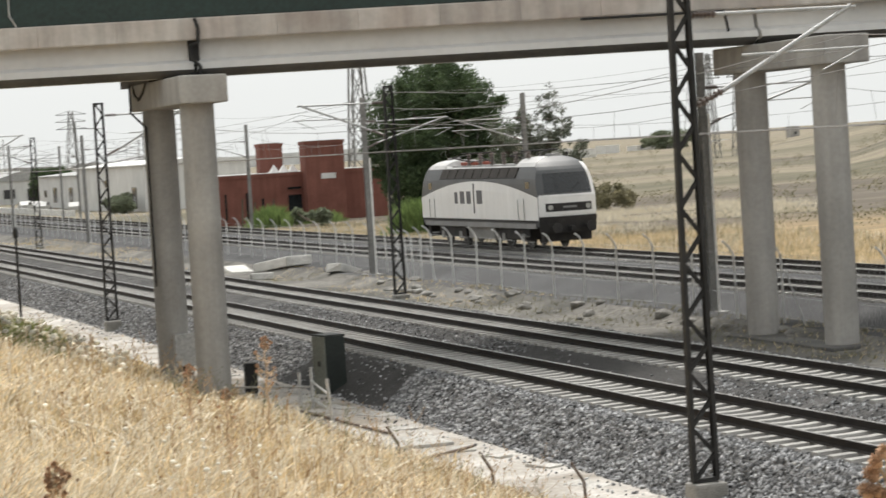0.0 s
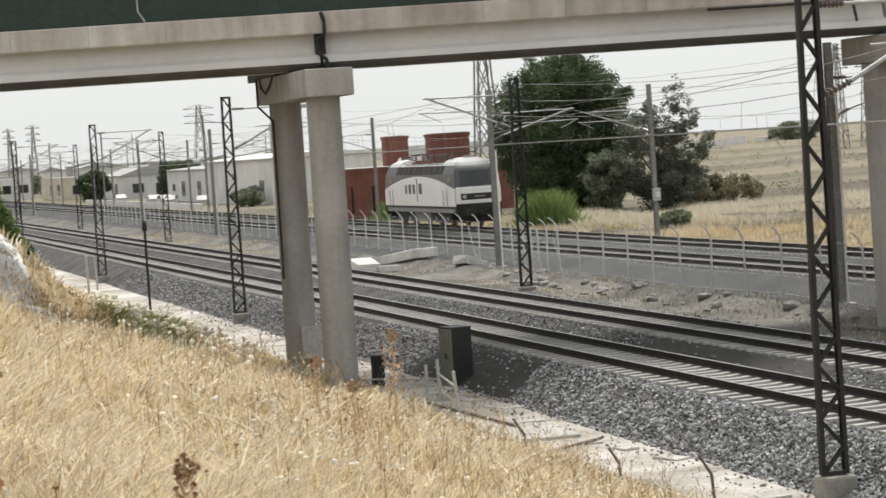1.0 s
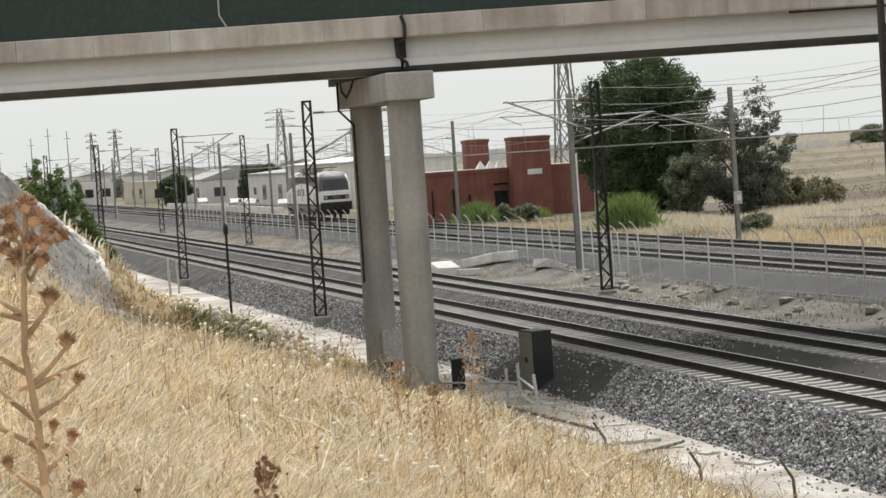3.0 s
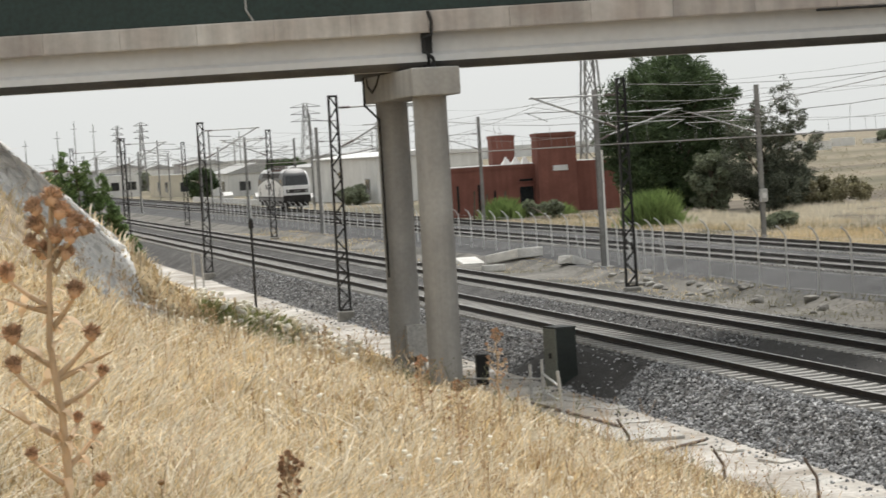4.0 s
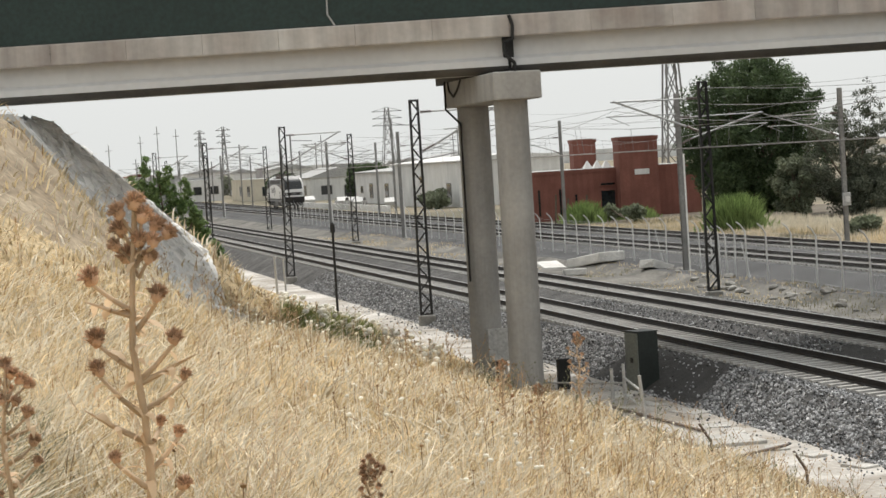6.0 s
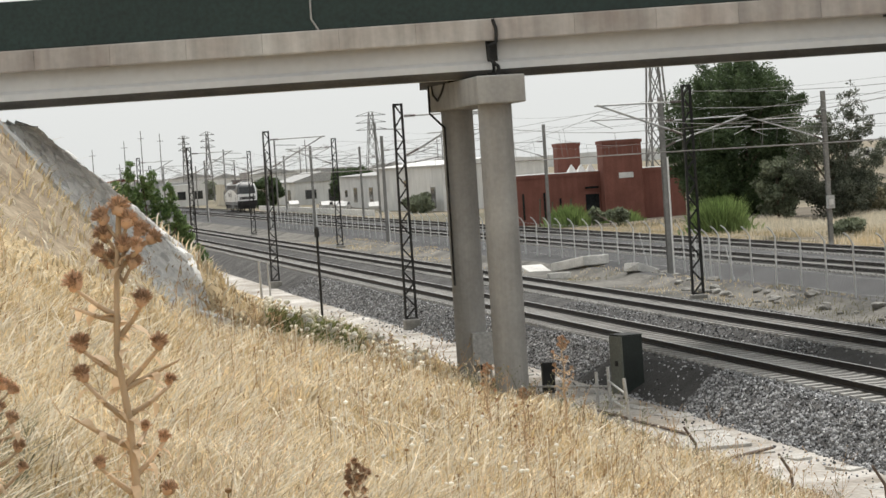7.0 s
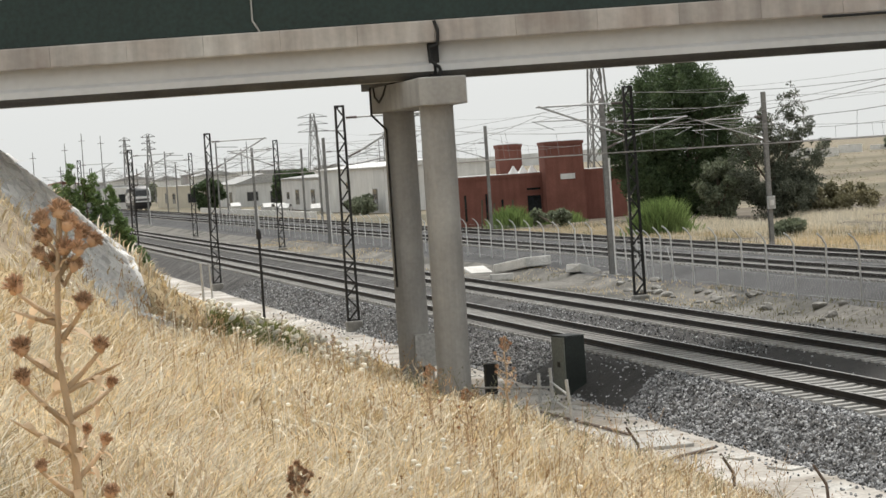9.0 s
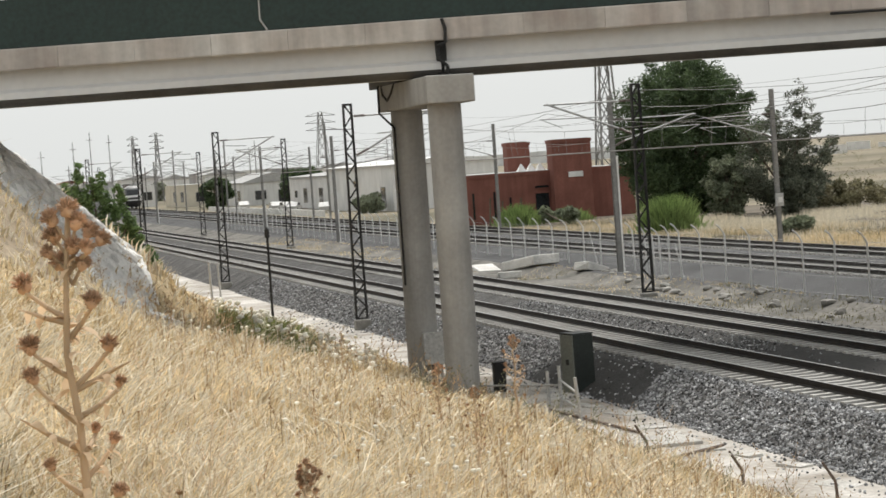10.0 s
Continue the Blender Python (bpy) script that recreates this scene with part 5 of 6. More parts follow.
tree(61.2, 184, -0.7, 12.5, 3.0, 0.38, crown(10.6, 0.2, 12.9, 250, 0.45, 1.25, 3) + [(x + 2.6, y, z, r) for x, y, z, r in crown(6.4, 6.5, 12.9, 70, 0.4, 1.0, 33)] + [(x + 2.4, y, z, r) for x, y, z, r in crown(5.6, 0.2, 6.0, 50, 0.4, 1.0, 34)] + sprays(), 140000, 0.115, LEAF_DARK, "large dense dark green tree beside the brick building", 3)
tree(61.9, 176, -0.7, 5, 1.0, 0.2, crown(3.4, 0.2, 5.2, 50, 0.25, 0.6, 8), 8000, 0.17, LEAF_GREY, "grey-green ivy-covered small tree", 8)
def plumes(limbs, seed):
    """Dense plumes of foliage strung along a few limbs, each (foot, foot height, tip, tip height, girth)."""
    rng = np.random.default_rng(seed)
    out = []
    for x0, z0, x1, z1, girth in limbs:
        for q in range(26):
            k = q / 25
            swell = girth * (0.35 + 1.3 * math.sin(math.pi * min(1.0, 0.15 + 0.8 * k)) ** 0.8) * (1.0 if q % 7 else 1.35)
            bow = 0.5 * math.sin(math.pi * k)
            for _ in range(3):
                out.append((x0 + (x1 - x0) * k - bow * 0.4 + rng.normal(0, 0.42 * swell), rng.normal(0, 0.6 * swell),
                            z0 + (z1 - z0) * k + rng.normal(0, 0.42 * swell), max(0.12, 0.34 * swell * rng.uniform(0.6, 1.2))))
    rng.shuffle(out)
    return [tuple(float(c) for c in b) for b in out]


tree(66.7, 176, -0.7, 10, 2.0, 0.24, plumes(((0, 0.8, 1.9, 10.4, 0.85), (0.2, 3.0, -3.4, 7.8, 0.75), (-0.3, 0.6, -3.6, 4.2, 0.9), (0.4, 1.2, 4.6, 5.9, 0.8), (0.5, 1.0, 3.2, 2.6, 0.9),
                                             (0.8, 4.6, 3.2, 7.6, 0.6), (0.2, 5.0, -0.9, 8.6, 0.5), (0, 0.4, 1.2, 3.2, 1.0)), 5),
     46000, 0.10, LEAF_FEATHER, "grey-green tree with ragged plumes on rising branches", 5)
tree(72, 178, -0.7, 5, 1.0, 0.15, crown(8.0, 0.1, 2.2, 70, 0.2, 0.55, 12), 8000, 0.15, SCRUB, "low olive-brown shrub on the field edge", 12, "shrub")
def reeds(x, y, w, d, h, n, seed, label):
    """A clump of upright reed blades, leaning out from its middle."""
    rng = np.random.default_rng(seed)
    t = thing("reed_clump", pose(x, y, ground_z(x, y)), label, "reeds", "reeds beyond the far tracks")
    v, f = [], []
    for _ in range(n):
        u, q = rng.normal(0, 0.4), rng.normal(0, 0.4)
        hh = h * max(0.25, 1 - 0.55 * (u * u + q * q)) * rng.uniform(0.45, 1.1)
        px, py, k = u * w / 2, q * d / 2, len(v)
        lx, ly, ww = (u * 0.35 + rng.normal(0, 0.2)) * hh, (q * 0.3 + rng.normal(0, 0.2)) * hh, rng.uniform(0.03, 0.06)
        v += [(px - ww, py, -0.1), (px + ww, py, -0.1), (px + lx * 0.4 + ww, py + ly * 0.4, hh * 0.6), (px + lx * 0.4 - ww, py + ly * 0.4, hh * 0.6), (px + lx, py + ly, hh)]
        f += [(k, k + 1, k + 2, k + 3), (k + 3, k + 2, k + 4)]
    ob = tagged(new("foliage", raw_mesh("foliage", v, f, LEAF_BRIGHT)), kind="stuff")
    ob.parent = t
    return t


reeds(50.9, 157, 4.2, 3.5, 2.7, 2200, 21, "bright green reeds beside the track")
reeds(51.2, 200, 3.6, 6, 2.0, 1000, 22, "pale green reeds below the brick wall")
reeds(56.5, 203, 4.0, 4, 1.3, 600, 24, "pale green reeds below the brick wall")
tree(53.5, 195, -0.7, 1.6, 0.3, 0.06, crown(2.0, 0.2, 1.3, 20, 0.3, 0.5, 27, d=12), 3000, 0.15, LEAF_GREY, "dull bushes below the brick wall", 27, "shrub")
tree(53.3, 139, -0.7, 1.6, 0.3, 0.06, crown(1.7, 0.2, 1.1, 12, 0.25, 0.5, 23), 2200, 0.14, LEAF_GREY, "grey-green weeds on the field edge", 23, "shrub")
def peaks():
    """Slim pointed crowns side by side: (offset, height, half-width)."""
    rng = np.random.default_rng(31)
    spires = ((-1.35, 4.6, 0.75), (-0.75, 5.4, 0.8), (-0.3, 4.8, 0.7), (0.15, 5.1, 0.85), (0.8, 4.4, 0.85), (1.35, 3.0, 0.8), (1.9, 1.7, 0.6))
    out = []
    for px, ph, pw in spires:
        for _ in range(70):
            zz = ph * rng.random() ** 0.9
            k = pw * (1.05 - zz / ph) ** 0.75 + 0.05
            a = rng.uniform(0, 6.28)
            d = k * rng.random() ** 0.5
            out.append((px + math.cos(a) * d, math.sin(a) * d, zz, 0.10 + 0.20 * (1 - zz / ph) * rng.uniform(0.6, 1.4)))
    rng.shuffle(out)
    return [tuple(float(c) for c in b) for b in out]


tree(7.55, 100, 1.0, 5.5, 0.6, 0.1, peaks(), 42000, 0.075, LEAF_MID, "bushy green young trees with pointed tops on the bank", 31)
tree(56, 447, -0.7, 6, 1.5, 0.25, crown(5.6, 0.3, 5.4, 40, 0.5, 1.0, 41), 7000, 0.28, LEAF_DARK, "round dark tree by the white houses", 41)
tree(67, 414, -0.7, 6, 2.5, 0.4, crown(6.6, 4.2, 6.2, 30, 0.5, 0.9, 42), 7000, 0.26, LEAF_DARK, "flat-topped pine by the white houses", 42)
tree(64.5, 411, -0.7, 5, 1.5, 0.25, crown(3.5, 0.5, 4.6, 24, 0.4, 0.8, 43), 5000, 0.32, LEAF_DARK, "round dark tree by the white houses", 43)
tree(57.5, 300, -0.7, 3, 0.6, 0.1, crown(3.5, 0.3, 2.4, 24, 0.3, 0.7, 44, d=8), 4000, 0.2, LEAF_GREY, "dull green bushes by the yard", 44, "shrub")
for i in range(14):
    y = random.uniform(520, 900)
    x = y * random.uniform(0.06, 0.24)
    tree(x, y, -0.8, 6, 1.5, 0.3, crown(random.uniform(5, 11), 0.3, random.uniform(3, 5.5), 24, 0.6, 1.2, 60 + i), 2500, 0.36, LEAF_GREY, "dark rounded tree in the distance", 60 + i)
tree(408, 914, -2.0, 6, 1.5, 0.3, crown(20, 0.2, 8.0, 70, 1.2, 2.6, 91), 9000, 0.5, LEAF_GREY, "dark clump of trees on the plain", 91)

rng_s = np.random.default_rng(77)
blobs = []
while len(blobs) < 900:
    r_, a_ = math.exp(rng_s.uniform(math.log(120), math.log(900))), math.radians(rng_s.uniform(19.5, 31))
    x_, y_ = r_ * math.sin(a_), r_ * math.cos(a_)
    if x_ > 62 and noise.noise((x_ * 0.012, y_ * 0.03, 8)) > -0.05:
        s_ = rng_s.uniform(0.15, 0.5) * (1 + r_ / 400)
        blobs.append((x_, y_, ground_z(x_, y_) + s_ * 0.3, s_))
v_, f_ = leaf_cloud(blobs, 30000, 0.10, rng_s)
tagged(new("field_scrub", raw_mesh("field_scrub", v_, f_, SCRUB)), "low olive scrub dotted over the dry plain", "scrub", kind="stuff")

# distant rises closing the horizon, their pale grey painted in place of haze
bm = bmesh.new()
prev = None
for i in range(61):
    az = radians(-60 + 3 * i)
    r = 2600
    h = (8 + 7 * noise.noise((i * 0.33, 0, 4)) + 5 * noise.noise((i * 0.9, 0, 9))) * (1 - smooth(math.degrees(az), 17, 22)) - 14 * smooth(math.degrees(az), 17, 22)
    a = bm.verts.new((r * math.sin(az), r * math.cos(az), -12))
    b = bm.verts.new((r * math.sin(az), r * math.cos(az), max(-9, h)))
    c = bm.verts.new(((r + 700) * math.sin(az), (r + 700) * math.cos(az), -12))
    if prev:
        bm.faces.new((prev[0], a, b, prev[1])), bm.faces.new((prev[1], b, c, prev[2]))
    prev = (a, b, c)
tagged(part("backdrop_hills", bm, mat("haze_coloured_hills", (0.60, 0.61, 0.615), (0.68, 0.69, 0.69), 0.004, 0.95)), "low hills on the horizon, haze put into their pale colour", "hills", kind="structure")


# ---- dry grass on the bank ----
def blades(name, n, seed, r0, r1, hgt, wid, material, label, az0=-2.0, az1=25.0, curl=0.5, x_lim=(-6, 15.25), clump=0.0, keep=None):
    rng = np.random.default_rng(seed)
    r = np.exp(rng.uniform(math.log(r0), math.log(r1), n))
    az = np.radians(rng.uniform(az0, az1, n))
    x, y = r * np.sin(az), r * np.cos(az)
    ok = (x > x_lim[0]) & (x < x_lim[1] - 0.9 * rng.random(n) ** 0.6)
    if keep is not None:
        ok &= np.array([keep(a, b) for a, b in zip(x, y)])
    # thin on the bare cone, none on the paved slope
    ok &= ~((y > 50) & (y < 66) & (x < 6.5) & (rng.random(n) < 0.72))
    ok &= ~((y > 64.0 - 0.15 * x) & (y < 76) & (x < 6.9 - 1.9 * rng.random(n)))
    x, y, r = x[ok], y[ok], r[ok]
    if clump:
        cl = np.array([noise.noise((a * 0.7, b * 0.35, seed)) for a, b in zip(x, y)])
        ok = cl + rng.uniform(-0.3, 0.3, len(x)) > clump - 0.3
        x, y, r = x[ok], y[ok], r[ok]
    m = len(x)
    z = np.array([ground_z(a, b) for a, b in zip(x, y)])
    patch = np.array([0.75 + 0.7 * noise.noise((a * 0.5, b * 0.3, 11)) + 0.35 * noise.noise((a * 1.9, b * 1.2, 5)) for a, b in zip(x, y)])
    h = hgt * rng.uniform(0.45, 1.15, m) * patch
    w = wid * np.maximum(1.0, r / 16.0) * rng.uniform(0.7, 1.4, m)
    th = np.array([4.0 * noise.noise((a * 0.45, b * 0.25, 21)) for a, b in zip(x, y)]) + rng.normal(0.2, 1.1, m)
    lean = h * curl * rng.uniform(0.1, 1.3, m)
    dx, dy = np.cos(th) * lean, np.sin(th) * lean
    ph = rng.normal(0, 0.7, m)
    sx, sy = np.cos(ph) * w, np.sin(ph) * w
    base = np.stack([x, y, z - 0.03], 1)
    mid = base + np.stack([dx * 0.35, dy * 0.35, h * 0.6], 1)
    tip = base + np.stack([dx, dy, h * (1 - 0.25 * curl * rng.random(m))], 1)
    side = np.stack([sx, sy, np.zeros(m)], 1)
    v = np.stack([base - side, base + side, mid + side * 0.8, mid - side * 0.8, tip], 1).reshape(-1, 3)
    i = np.arange(m) * 5
    quads = np.stack([i, i + 1, i + 2, i + 3], 1)
    tris = np.stack([i + 3, i + 2, i + 4], 1)
    me = raw_mesh(name, v.tolist(), quads.tolist() + tris.tolist(), material)
    return tagged(new(name, me), label, "grass", kind="stuff")


blades("dry_grass", 98000, 1, 5.0, 120, 0.46, 0.0074, STRAW, "tall golden dry grass covering the bank", curl=1.1)
blades("pale_dry_grass", 38000, 2, 5.0, 110, 0.62, 0.0058, STRAW_PALE, "bleached straw stalks among the grass", curl=1.5)
blades("brown_weeds", 8000, 3, 8.0, 90, 0.55, 0.0042, STRAW_BROWN, "brown dead weeds among the dry grass", curl=0.8, clump=0.15)
blades("grey_weeds", 2600, 14, 7.0, 16, 0.55, 0.005, WEED_GREY, "grey-green leafy weeds in the grass", az0=-2.5, az1=1.2, curl=0.9)
blades("green_weeds", 16000, 4, 58, 106, 0.55, 0.008, GREEN_WEED, "green weeds at the foot of the bank", az0=6.5, az1=10.5, curl=0.6, keep=lambda a, b: 8.0 < a < 14.0 and 60 < b < 100 and 0.122 < a / b < 0.163 + 0.03 * noise.noise((a * 0.6, b * 0.3, 2)))


def field_grass(name, n, seed, x0, x1, y0, y1, h, w, material, label):
    rng = np.random.default_rng(seed)
    x, y = rng.uniform(x0, x1, n), rng.uniform(y0, y1, n)
    v, f = [], []
    for a, b in zip(x, y):
        if noise.noise((a * 0.15, b * 0.1, seed)) < -0.1:
            continue
        z = ground_z(a, b)
        hh, k = h * rng.uniform(0.5, 1.2), len(v)
        dx = rng.uniform(-0.3, 0.3) * hh
        v += [(a - w, b, z - 0.05), (a + w, b, z - 0.05), (a + dx, b + rng.uniform(-0.2, 0.2), z + hh)]
        f.append((k, k + 1, k + 2))
    return tagged(new(name, raw_mesh(name, v, f, material)), label, "grass", kind="stuff")


field_grass("field_grass", 30000, 5, 46.5, 58, 70, 190, 0.42, 0.016, STRAW, "dry yellow grass along the far tracks")
field_grass("mound_grass", 16000, 25, 52, 78, 140, 176, 0.6, 0.022, STRAW_PALE, "tall dry yellow grass on the mounds before the trees")
field_grass("verge_grass", 5000, 6, 27.6, 31.5, 50, 200, 0.10, 0.02, STRAW, "sparse dry tufts between the tracks")


field_grass("verge_weeds", 4000, 16, 27.6, 33.0, 46, 110, 0.13, 0.02, SCRUB, "low olive weeds on the dirt between the tracks")
field_grass("brown_field_grass", 9000, 19, 46.5, 60, 70, 190, 0.4, 0.02, SCRUB, "brownish dry weeds along the far tracks")
field_grass("pale_field_grass", 12000, 15, 46.8, 60, 70, 190, 0.45, 0.015, STRAW_PALE, "bleached grass along the far tracks")


# ---- seed heads and thistles ----
def heads(n, seed, size, material, name, label, keep):
    rng = np.random.default_rng(seed)
    bm = bmesh.new()
    made = 0
    while made < n:
        r = math.exp(rng.uniform(math.log(9), math.log(105)))
        az = math.radians(rng.uniform(-1, 22))
        x, y = r * math.sin(az), r * math.cos(az)
        if not keep(x, y):
            continue
        made += 1
        z = ground_z(x, y) + rng.uniform(0.35, 0.75)
        s = size * rng.uniform(0.6, 1.3) * max(1.0, r / 35)
        bmesh.ops.create_icosphere(bm, subdivisions=1, radius=s, matrix=Matrix.Translation((x, y, z)) @ Matrix.Diagonal((1, 1, 0.75, 1)))
        tube(bm, (x, y, z - 0.5), (x, y, z), 0.003 * max(1.0, r / 20), n=3, caps=False)
    return tagged(part(name, bm, material), label, "weeds", kind="stuff")


heads(320, 7, 0.024, UMBEL, "umbel_weeds", "cream seed heads on dry stalks", lambda x, y: 3 < x < 14.2 and y > 12 and not (y > 60 and x < 9.5))
heads(130, 9, 0.046, UMBEL, "white_umbels", "white flat flower heads at the foot of the bank", lambda x, y: 9.0 < x < 13.6 and 48 < y < 98 and 0.12 < x / y < 0.19)
heads(90, 8, 0.016, STRAW_BROWN, "burr_weeds", "brown burr heads on dry stalks", lambda x, y: 1 < x < 14.2 and not (y > 60 and x < 9.5))


def dry_weeds(n, seed, material, name, label, keep, tall, thick):
    """Dead branching weeds: a bent stem with rising side twigs, each ending in small husks."""
    rng = np.random.default_rng(seed)
    v, f = [], []

    def twig(a, b, w):
        side = np.array((1.0, 0.25, 0)) * w
        k = len(v)
        v.extend((tuple(a - side), tuple(a + side), tuple(b + side * 0.5), tuple(b - side * 0.5)))
        f.append((k, k + 1, k + 2, k + 3))

    def husk(p, w):
        k = len(v)
        for q in ((1, 0.2, 0), (0, 0, 1.3), (-1, -0.2, 0), (0, 0, -1.0)):
            v.append(tuple(p + np.array(q) * w))
        f.append((k, k + 1, k + 2, k + 3))

    made = 0
    while made < n:
        r = math.exp(rng.uniform(math.log(10), math.log(66)))
        az = math.radians(rng.uniform(-1, 22))
        x, y = r * math.sin(az), r * math.cos(az)
        if not keep(x, y):
            continue
        made += 1
        w = thick * max(1.0, r / 22)
        h = tall * rng.uniform(0.5, 1.25)
        p = np.array((x, y, ground_z(x, y)))
        bend = rng.normal(0, 0.14, 2)
        for q in range(6):
            nxt = p + np.array((bend[0] * h / 6 * (q + 1) / 2, bend[1] * h / 6, h / 6))
            twig(p, nxt, w * (1 - 0.1 * q))
            p = nxt
            if q < 1:
                continue
            for _ in range(rng.integers(1, 4)):
                out = np.array((rng.normal(0, 0.16), rng.normal(0, 0.16), rng.uniform(0.06, 0.24))) * h * 0.8
                twig(p, p + out * 0.5, w * 0.6)
                twig(p + out * 0.5, p + out * np.array((0.8, 0.8, 1.1)), w * 0.5)
                husk(p + out * np.array((0.8, 0.8, 1.1)), w * rng.uniform(0.9, 1.9))
        husk(p, w * 1.6)
    return tagged(new(name, raw_mesh(name, v, f, material)), label, "weeds", kind="stuff")


dry_weeds(140, 51, DEAD_WEED, "brown_dry_weeds", "brown dead branching weeds standing in the dry grass", lambda x, y: 4.0 < x < 14.2 and noise.noise((x * 0.35, y * 0.16, 3)) > -0.15, 0.95, 0.0050)
dry_weeds(200, 52, THISTLE, "pale_dry_weeds", "bleached branching weeds standing in the dry grass", lambda x, y: 0.5 < x < 13.8, 0.8, 0.0045)
dry_weeds(50, 53, WEED_GREY, "grey_dry_weeds", "grey-green branching weeds at the foot of the bank", lambda x, y: 10.5 < x < 14.6 and y > 34, 0.7, 0.005)


FLOWER = leaf_mat("rusty_flower_head", (0.46, 0.28, 0.17), (0.72, 0.53, 0.38), 0.3)


def thistle(x, y, top, spread, seed, label, scale=1.0):
    """A dry thistle: ribbed stem, short forking branches, bristly egg-shaped heads crowded at the top, shrivelled leaves."""
    rng = random.Random(seed)
    z = ground_z(x, y)
    h = top - z
    t = thing("thistle", pose(x, y, z), label, "thistle", "dry thistles on the bank")
    stem = bmesh.new()

    def head(p, r, tilt):
        p = Vector(p)
        d0 = Vector(tilt).normalized()
        q = d0.to_track_quat("Z", "Y")
        bm = bmesh.new()
        bmesh.ops.create_icosphere(bm, subdivisions=2, radius=r * 0.8, matrix=Matrix.Translation(p - d0 * r * 0.15) @ q.to_matrix().to_4x4() @ Matrix.Diagonal((0.85, 0.85, 0.95, 1)))
        for v in bm.verts:
            v.co += (v.co - p) * rng.uniform(-0.22, 0.22)
        # loose tuft above, short scales round the cup
        for _ in range(150):
            d = (q @ Vector((rng.gauss(0, 0.55), rng.gauss(0, 0.55), rng.uniform(0.1, 1.0)))).normalized()
            tube(bm, p + d * r * 0.45, p + d * r * rng.uniform(0.95, 1.45), r * 0.11, r * 0.03, 3, False)
        for _ in range(60):
            d = (q @ Vector((rng.gauss(0, 0.8), rng.gauss(0, 0.8), rng.uniform(-0.8, 0.2)))).normalized()
            tube(bm, p + d * r * 0.5, p + d * r * rng.uniform(0.8, 1.05) + d0 * r * 0.15, r * 0.10, r * 0.02, 3, False)
        part("flower_head", bm, FLOWER, t, "rust-brown bristly flower head", smooth=True)

    def leaf(q, size):
        bm = bmesh.new()
        a = rng.uniform(0, 6.28)
        pts = [Vector(q)]
        d = Vector((math.cos(a), math.sin(a), rng.uniform(-0.2, 0.6)))
        for k in range(4):
            pts.append(pts[-1] + d * size * 0.3)
            d = (d + Vector((rng.gauss(0, 0.35), rng.gauss(0, 0.35), -0.55))).normalized()
        s = Vector((-math.sin(a), math.cos(a), 0.3))
        rows = [(bm.verts.new(p - s * w * size), bm.verts.new(p + s * w * size)) for p, w in zip(pts, (0.05, 0.13, 0.16, 0.10, 0.01))]
        for u, v in zip(rows, rows[1:]):
            bm.faces.new((u[0], u[1], v[1], v[0]))
        part("dry_leaf", bm, THISTLE, t)

    pts = [Vector((0.012 * math.sin(1.7 * k) * scale, 0.01 * math.cos(k) * scale, h * k / 12)) for k in range(13)]
    prev = None
    for k, p in enumerate(pts):
        rr = 0.0175 * scale * (1 - k * 0.06)
        ring = [stem.verts.new(p + Vector((rr * math.cos(0.785 * q), rr * math.sin(0.785 * q), 0))) for q in range(8)]
        if prev:
            for q in range(8):
                stem.faces.new((prev[q], prev[(q + 1) % 8], ring[(q + 1) % 8], ring[q]))
        prev = ring
    r = 0.0235 * scale
    # crowded heads at the top
    for dx, dz in ((0.0, 0.4), (-1.2, -0.2), (0.6, -0.6), (-1.1, -1.5), (1.5, -1.4), (2.3, -2.0), (-1.5, -2.7), (0.2, -2.4), (-0.7, -3.5), (0.8, -3.7)):
        p = pts[12] + Vector((dx * r * 1.25, rng.uniform(-1, 1) * r, dz * r * 1.2))
        head(p, r * rng.uniform(0.65, 0.95), (dx * 0.5, rng.uniform(-0.3, 0.3), 1))
        part("branch", tube(bmesh.new(), pts[12] + Vector((0, 0, dz * r - 2.6 * r)), p, 0.0042 * scale, 0.0034 * scale, 6, False), THISTLE, t)
    # forking side branches: fork below the top, reach, rise and head size, all in parts of the spread
    forks = ((0.17, 0.07, 0.05, 0.8), (0.32, -0.11, 0.09, 1.0), (0.33, -0.15, 0.06, 0.0), (0.37, 0.06, 0.10, 0.95), (0.47, -0.13, 0.10, 1.0), (0.50, 0.11, 0.09, 0.9), (0.51, 0.16, 0.08, 0.0),
             (0.62, -0.13, 0.11, 0.9), (0.62, 0.12, 0.07, 0.6), (0.70, 0.05, 0.05, 0.6), (0.72, -0.16, 0.10, 0.0), (0.78, 0.10, 0.09, 0.7), (0.84, -0.09, 0.07, 0.7), (0.92, 0.12, 0.10, 0.8))
    mirror = 1 if seed % 2 else -1
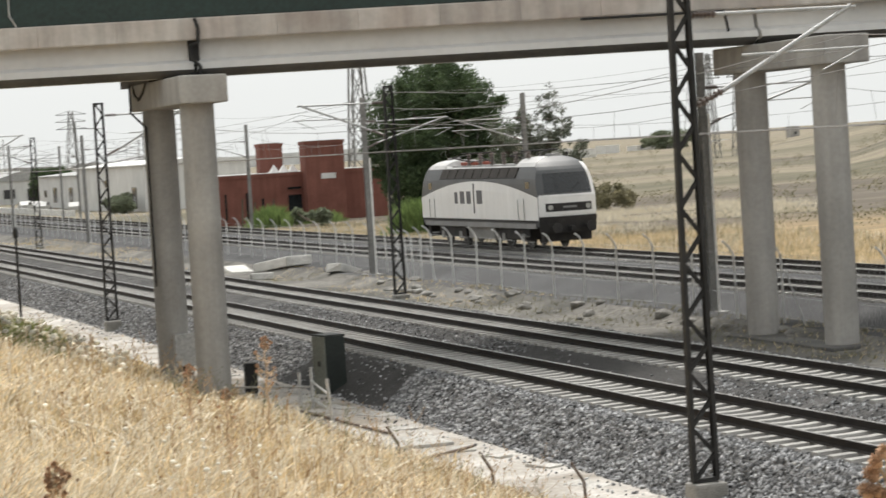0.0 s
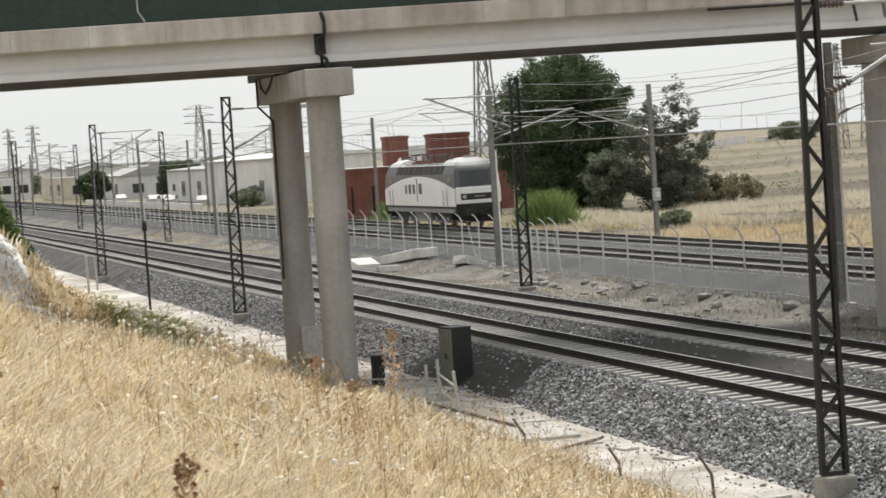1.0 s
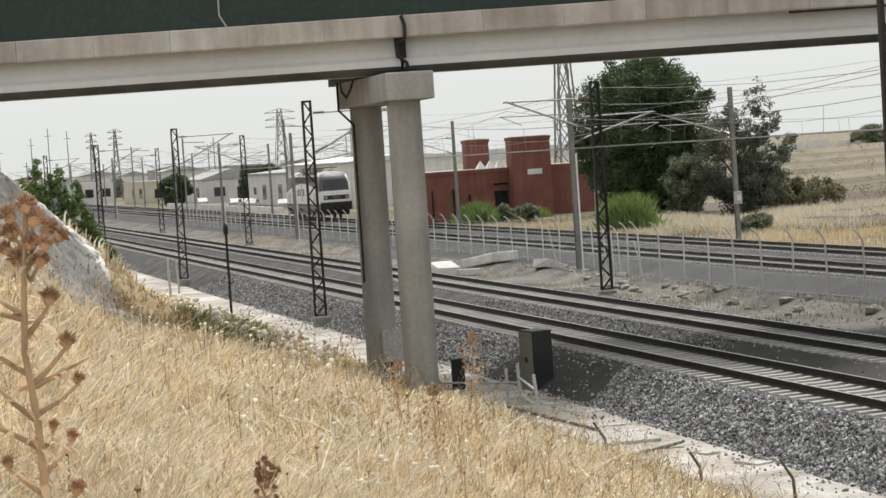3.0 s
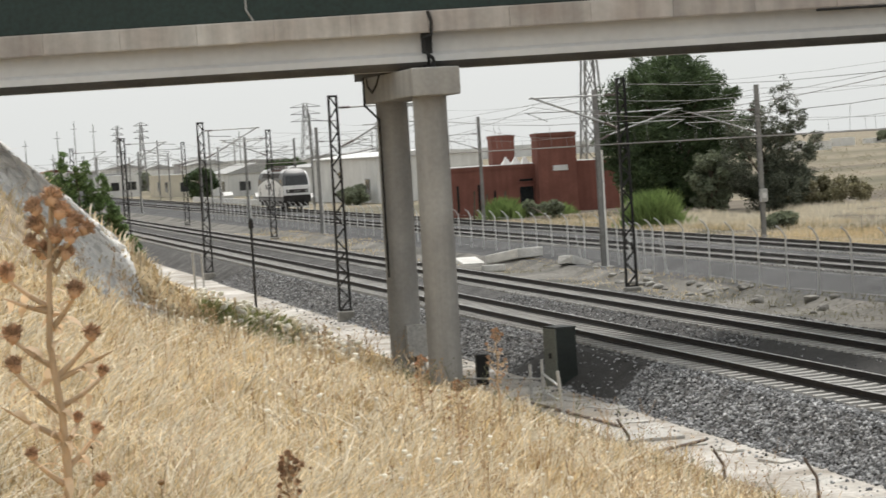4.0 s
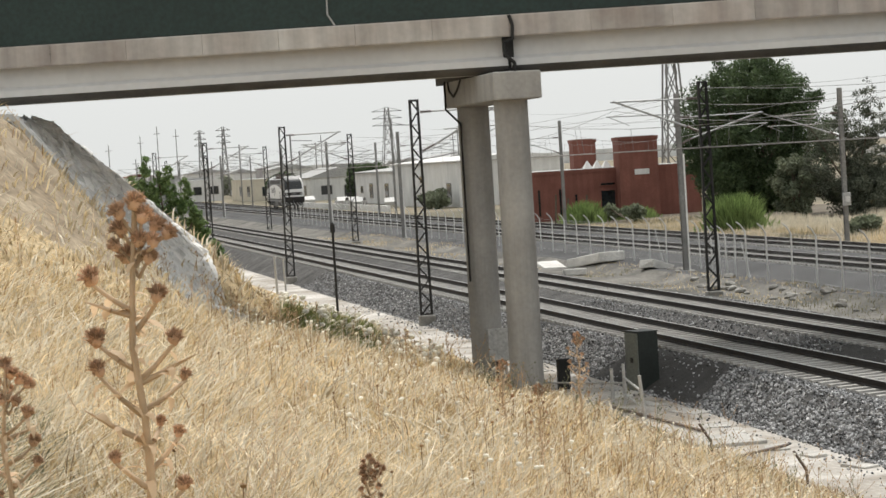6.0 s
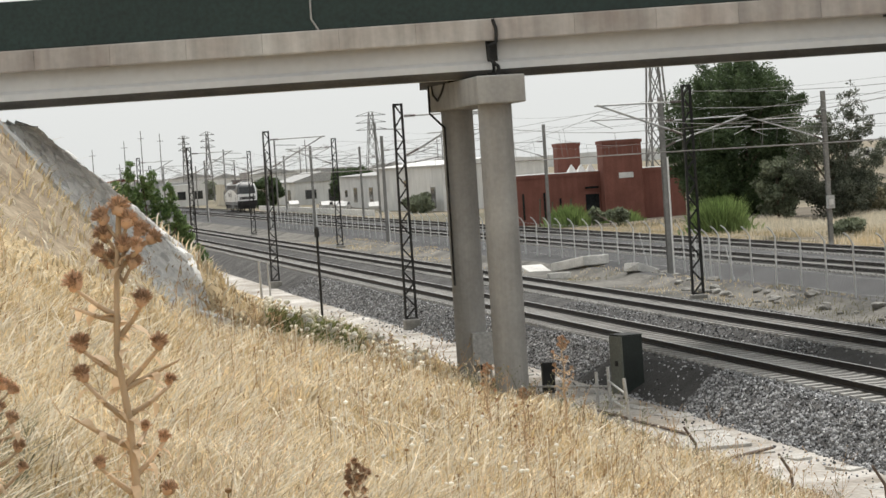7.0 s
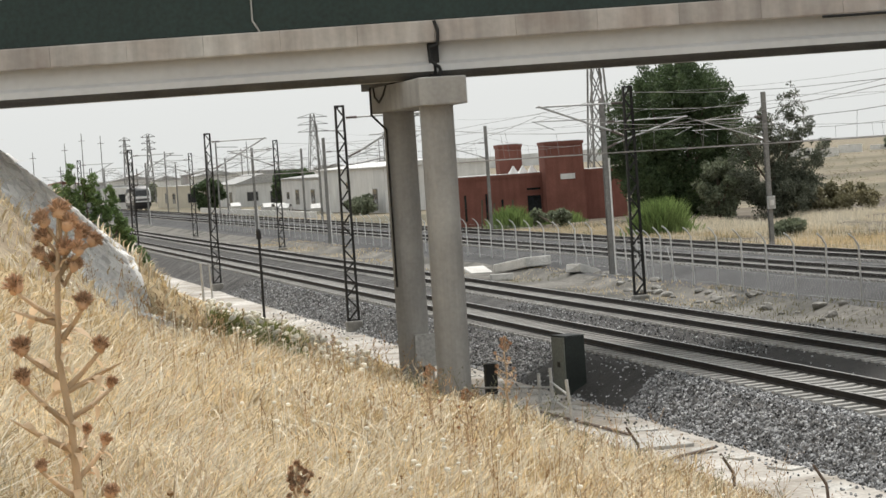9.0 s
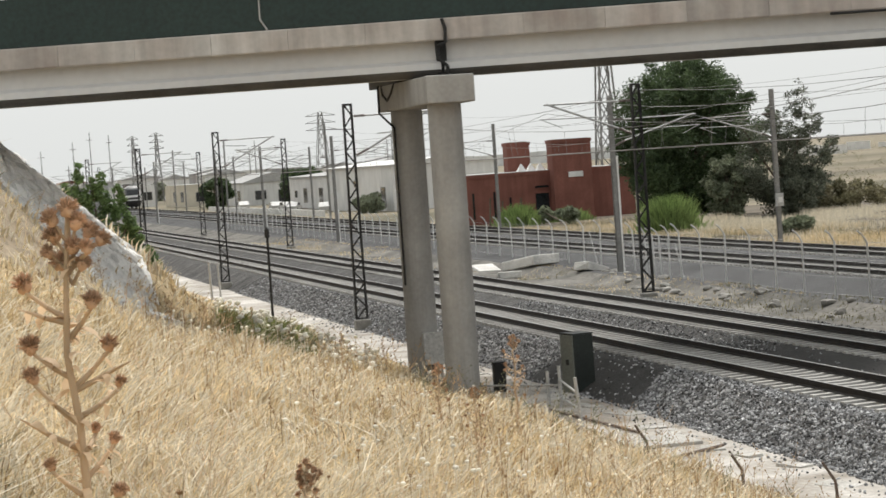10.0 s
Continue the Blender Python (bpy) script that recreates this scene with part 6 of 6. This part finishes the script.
    for down, reach, rise, size in forks:
        down, reach, rise = down * rng.uniform(0.95, 1.05), mirror * reach * rng.uniform(0.85, 1.15), rise * rng.uniform(0.85, 1.15)
        b0 = Vector((0.0, 0, h - spread * 1.15 * down))
        b1 = b0 + Vector((reach * 0.5, rng.uniform(-0.03, 0.03), rise * 0.45)) * spread * 1.15
        b2 = b0 + Vector((reach, rng.uniform(-0.06, 0.06), rise)) * spread * 1.15
        br = tube(bmesh.new(), b0, b1, 0.0072 * scale, 0.0056 * scale, 7, False)
        tube(br, b1, b2, 0.0056 * scale, 0.0040 * scale if size else 0.0015 * scale, 7, False)
        part("branch", br, THISTLE, t, smooth=True)
        if size:
            head(b2 + Vector((0, 0, r * 0.5)), r * size * rng.uniform(0.8, 1.0), (reach, 0, 0.35))
        for q in (b0, b0.lerp(b1, 0.5), b1, b1.lerp(b2, 0.6)):
            leaf(q, 0.05 * scale * rng.uniform(0.5, 1.3))
    for _ in range(40):
        k = rng.uniform(0.0, 1.0) ** 0.7
        leaf((0, 0, h - spread * (0.15 + k)), 0.045 * scale * rng.uniform(0.5, 1.4))
    part("stem", stem, THISTLE, t, smooth=True)
    return t


thistle(0.30, 5.0, 5.44, 0.62, 1, "tall dry brown thistle with rusty flower heads close by")
thistle(0.02, 6.0, 5.05, 0.45, 2, "dry brown thistle half hidden in grass", 0.8)
thistle(10.1, 40.5, 2.3, 1.1, 3, "dry reddish thistle in front of the pier", 1.6)
thistle(7.1, 33.0, 2.6, 0.9, 4, "dry brown thistle on the bank", 1.2)
thistle(2.85, 5.2, 4.66, 0.35, 5, "dry thistle with rusty heads low in the grass")
thistle(1.85, 12.0, 3.99, 0.35, 6, "dry brown thistle sunk in the grass", 0.9)
thistle(6.0, 26.0, 2.9, 0.7, 7, "dry brown thistle on the bank", 1.0)


# ---- what moves ----
def motions():
    rows = [(0.0, 107.0), (1.0, 144.0), (2.0, 181.0), (3.0, 217.8), (4.0, 254.4), (5.0, 290.0), (6.0, 325.8), (7.0, 361.6), (8.0, 397.4), (9.0, 433.2), (10.0, 469.0)]
    walk(loco, [(t, pose(42.3, y, 0.1)) for t, y in rows])


motions()
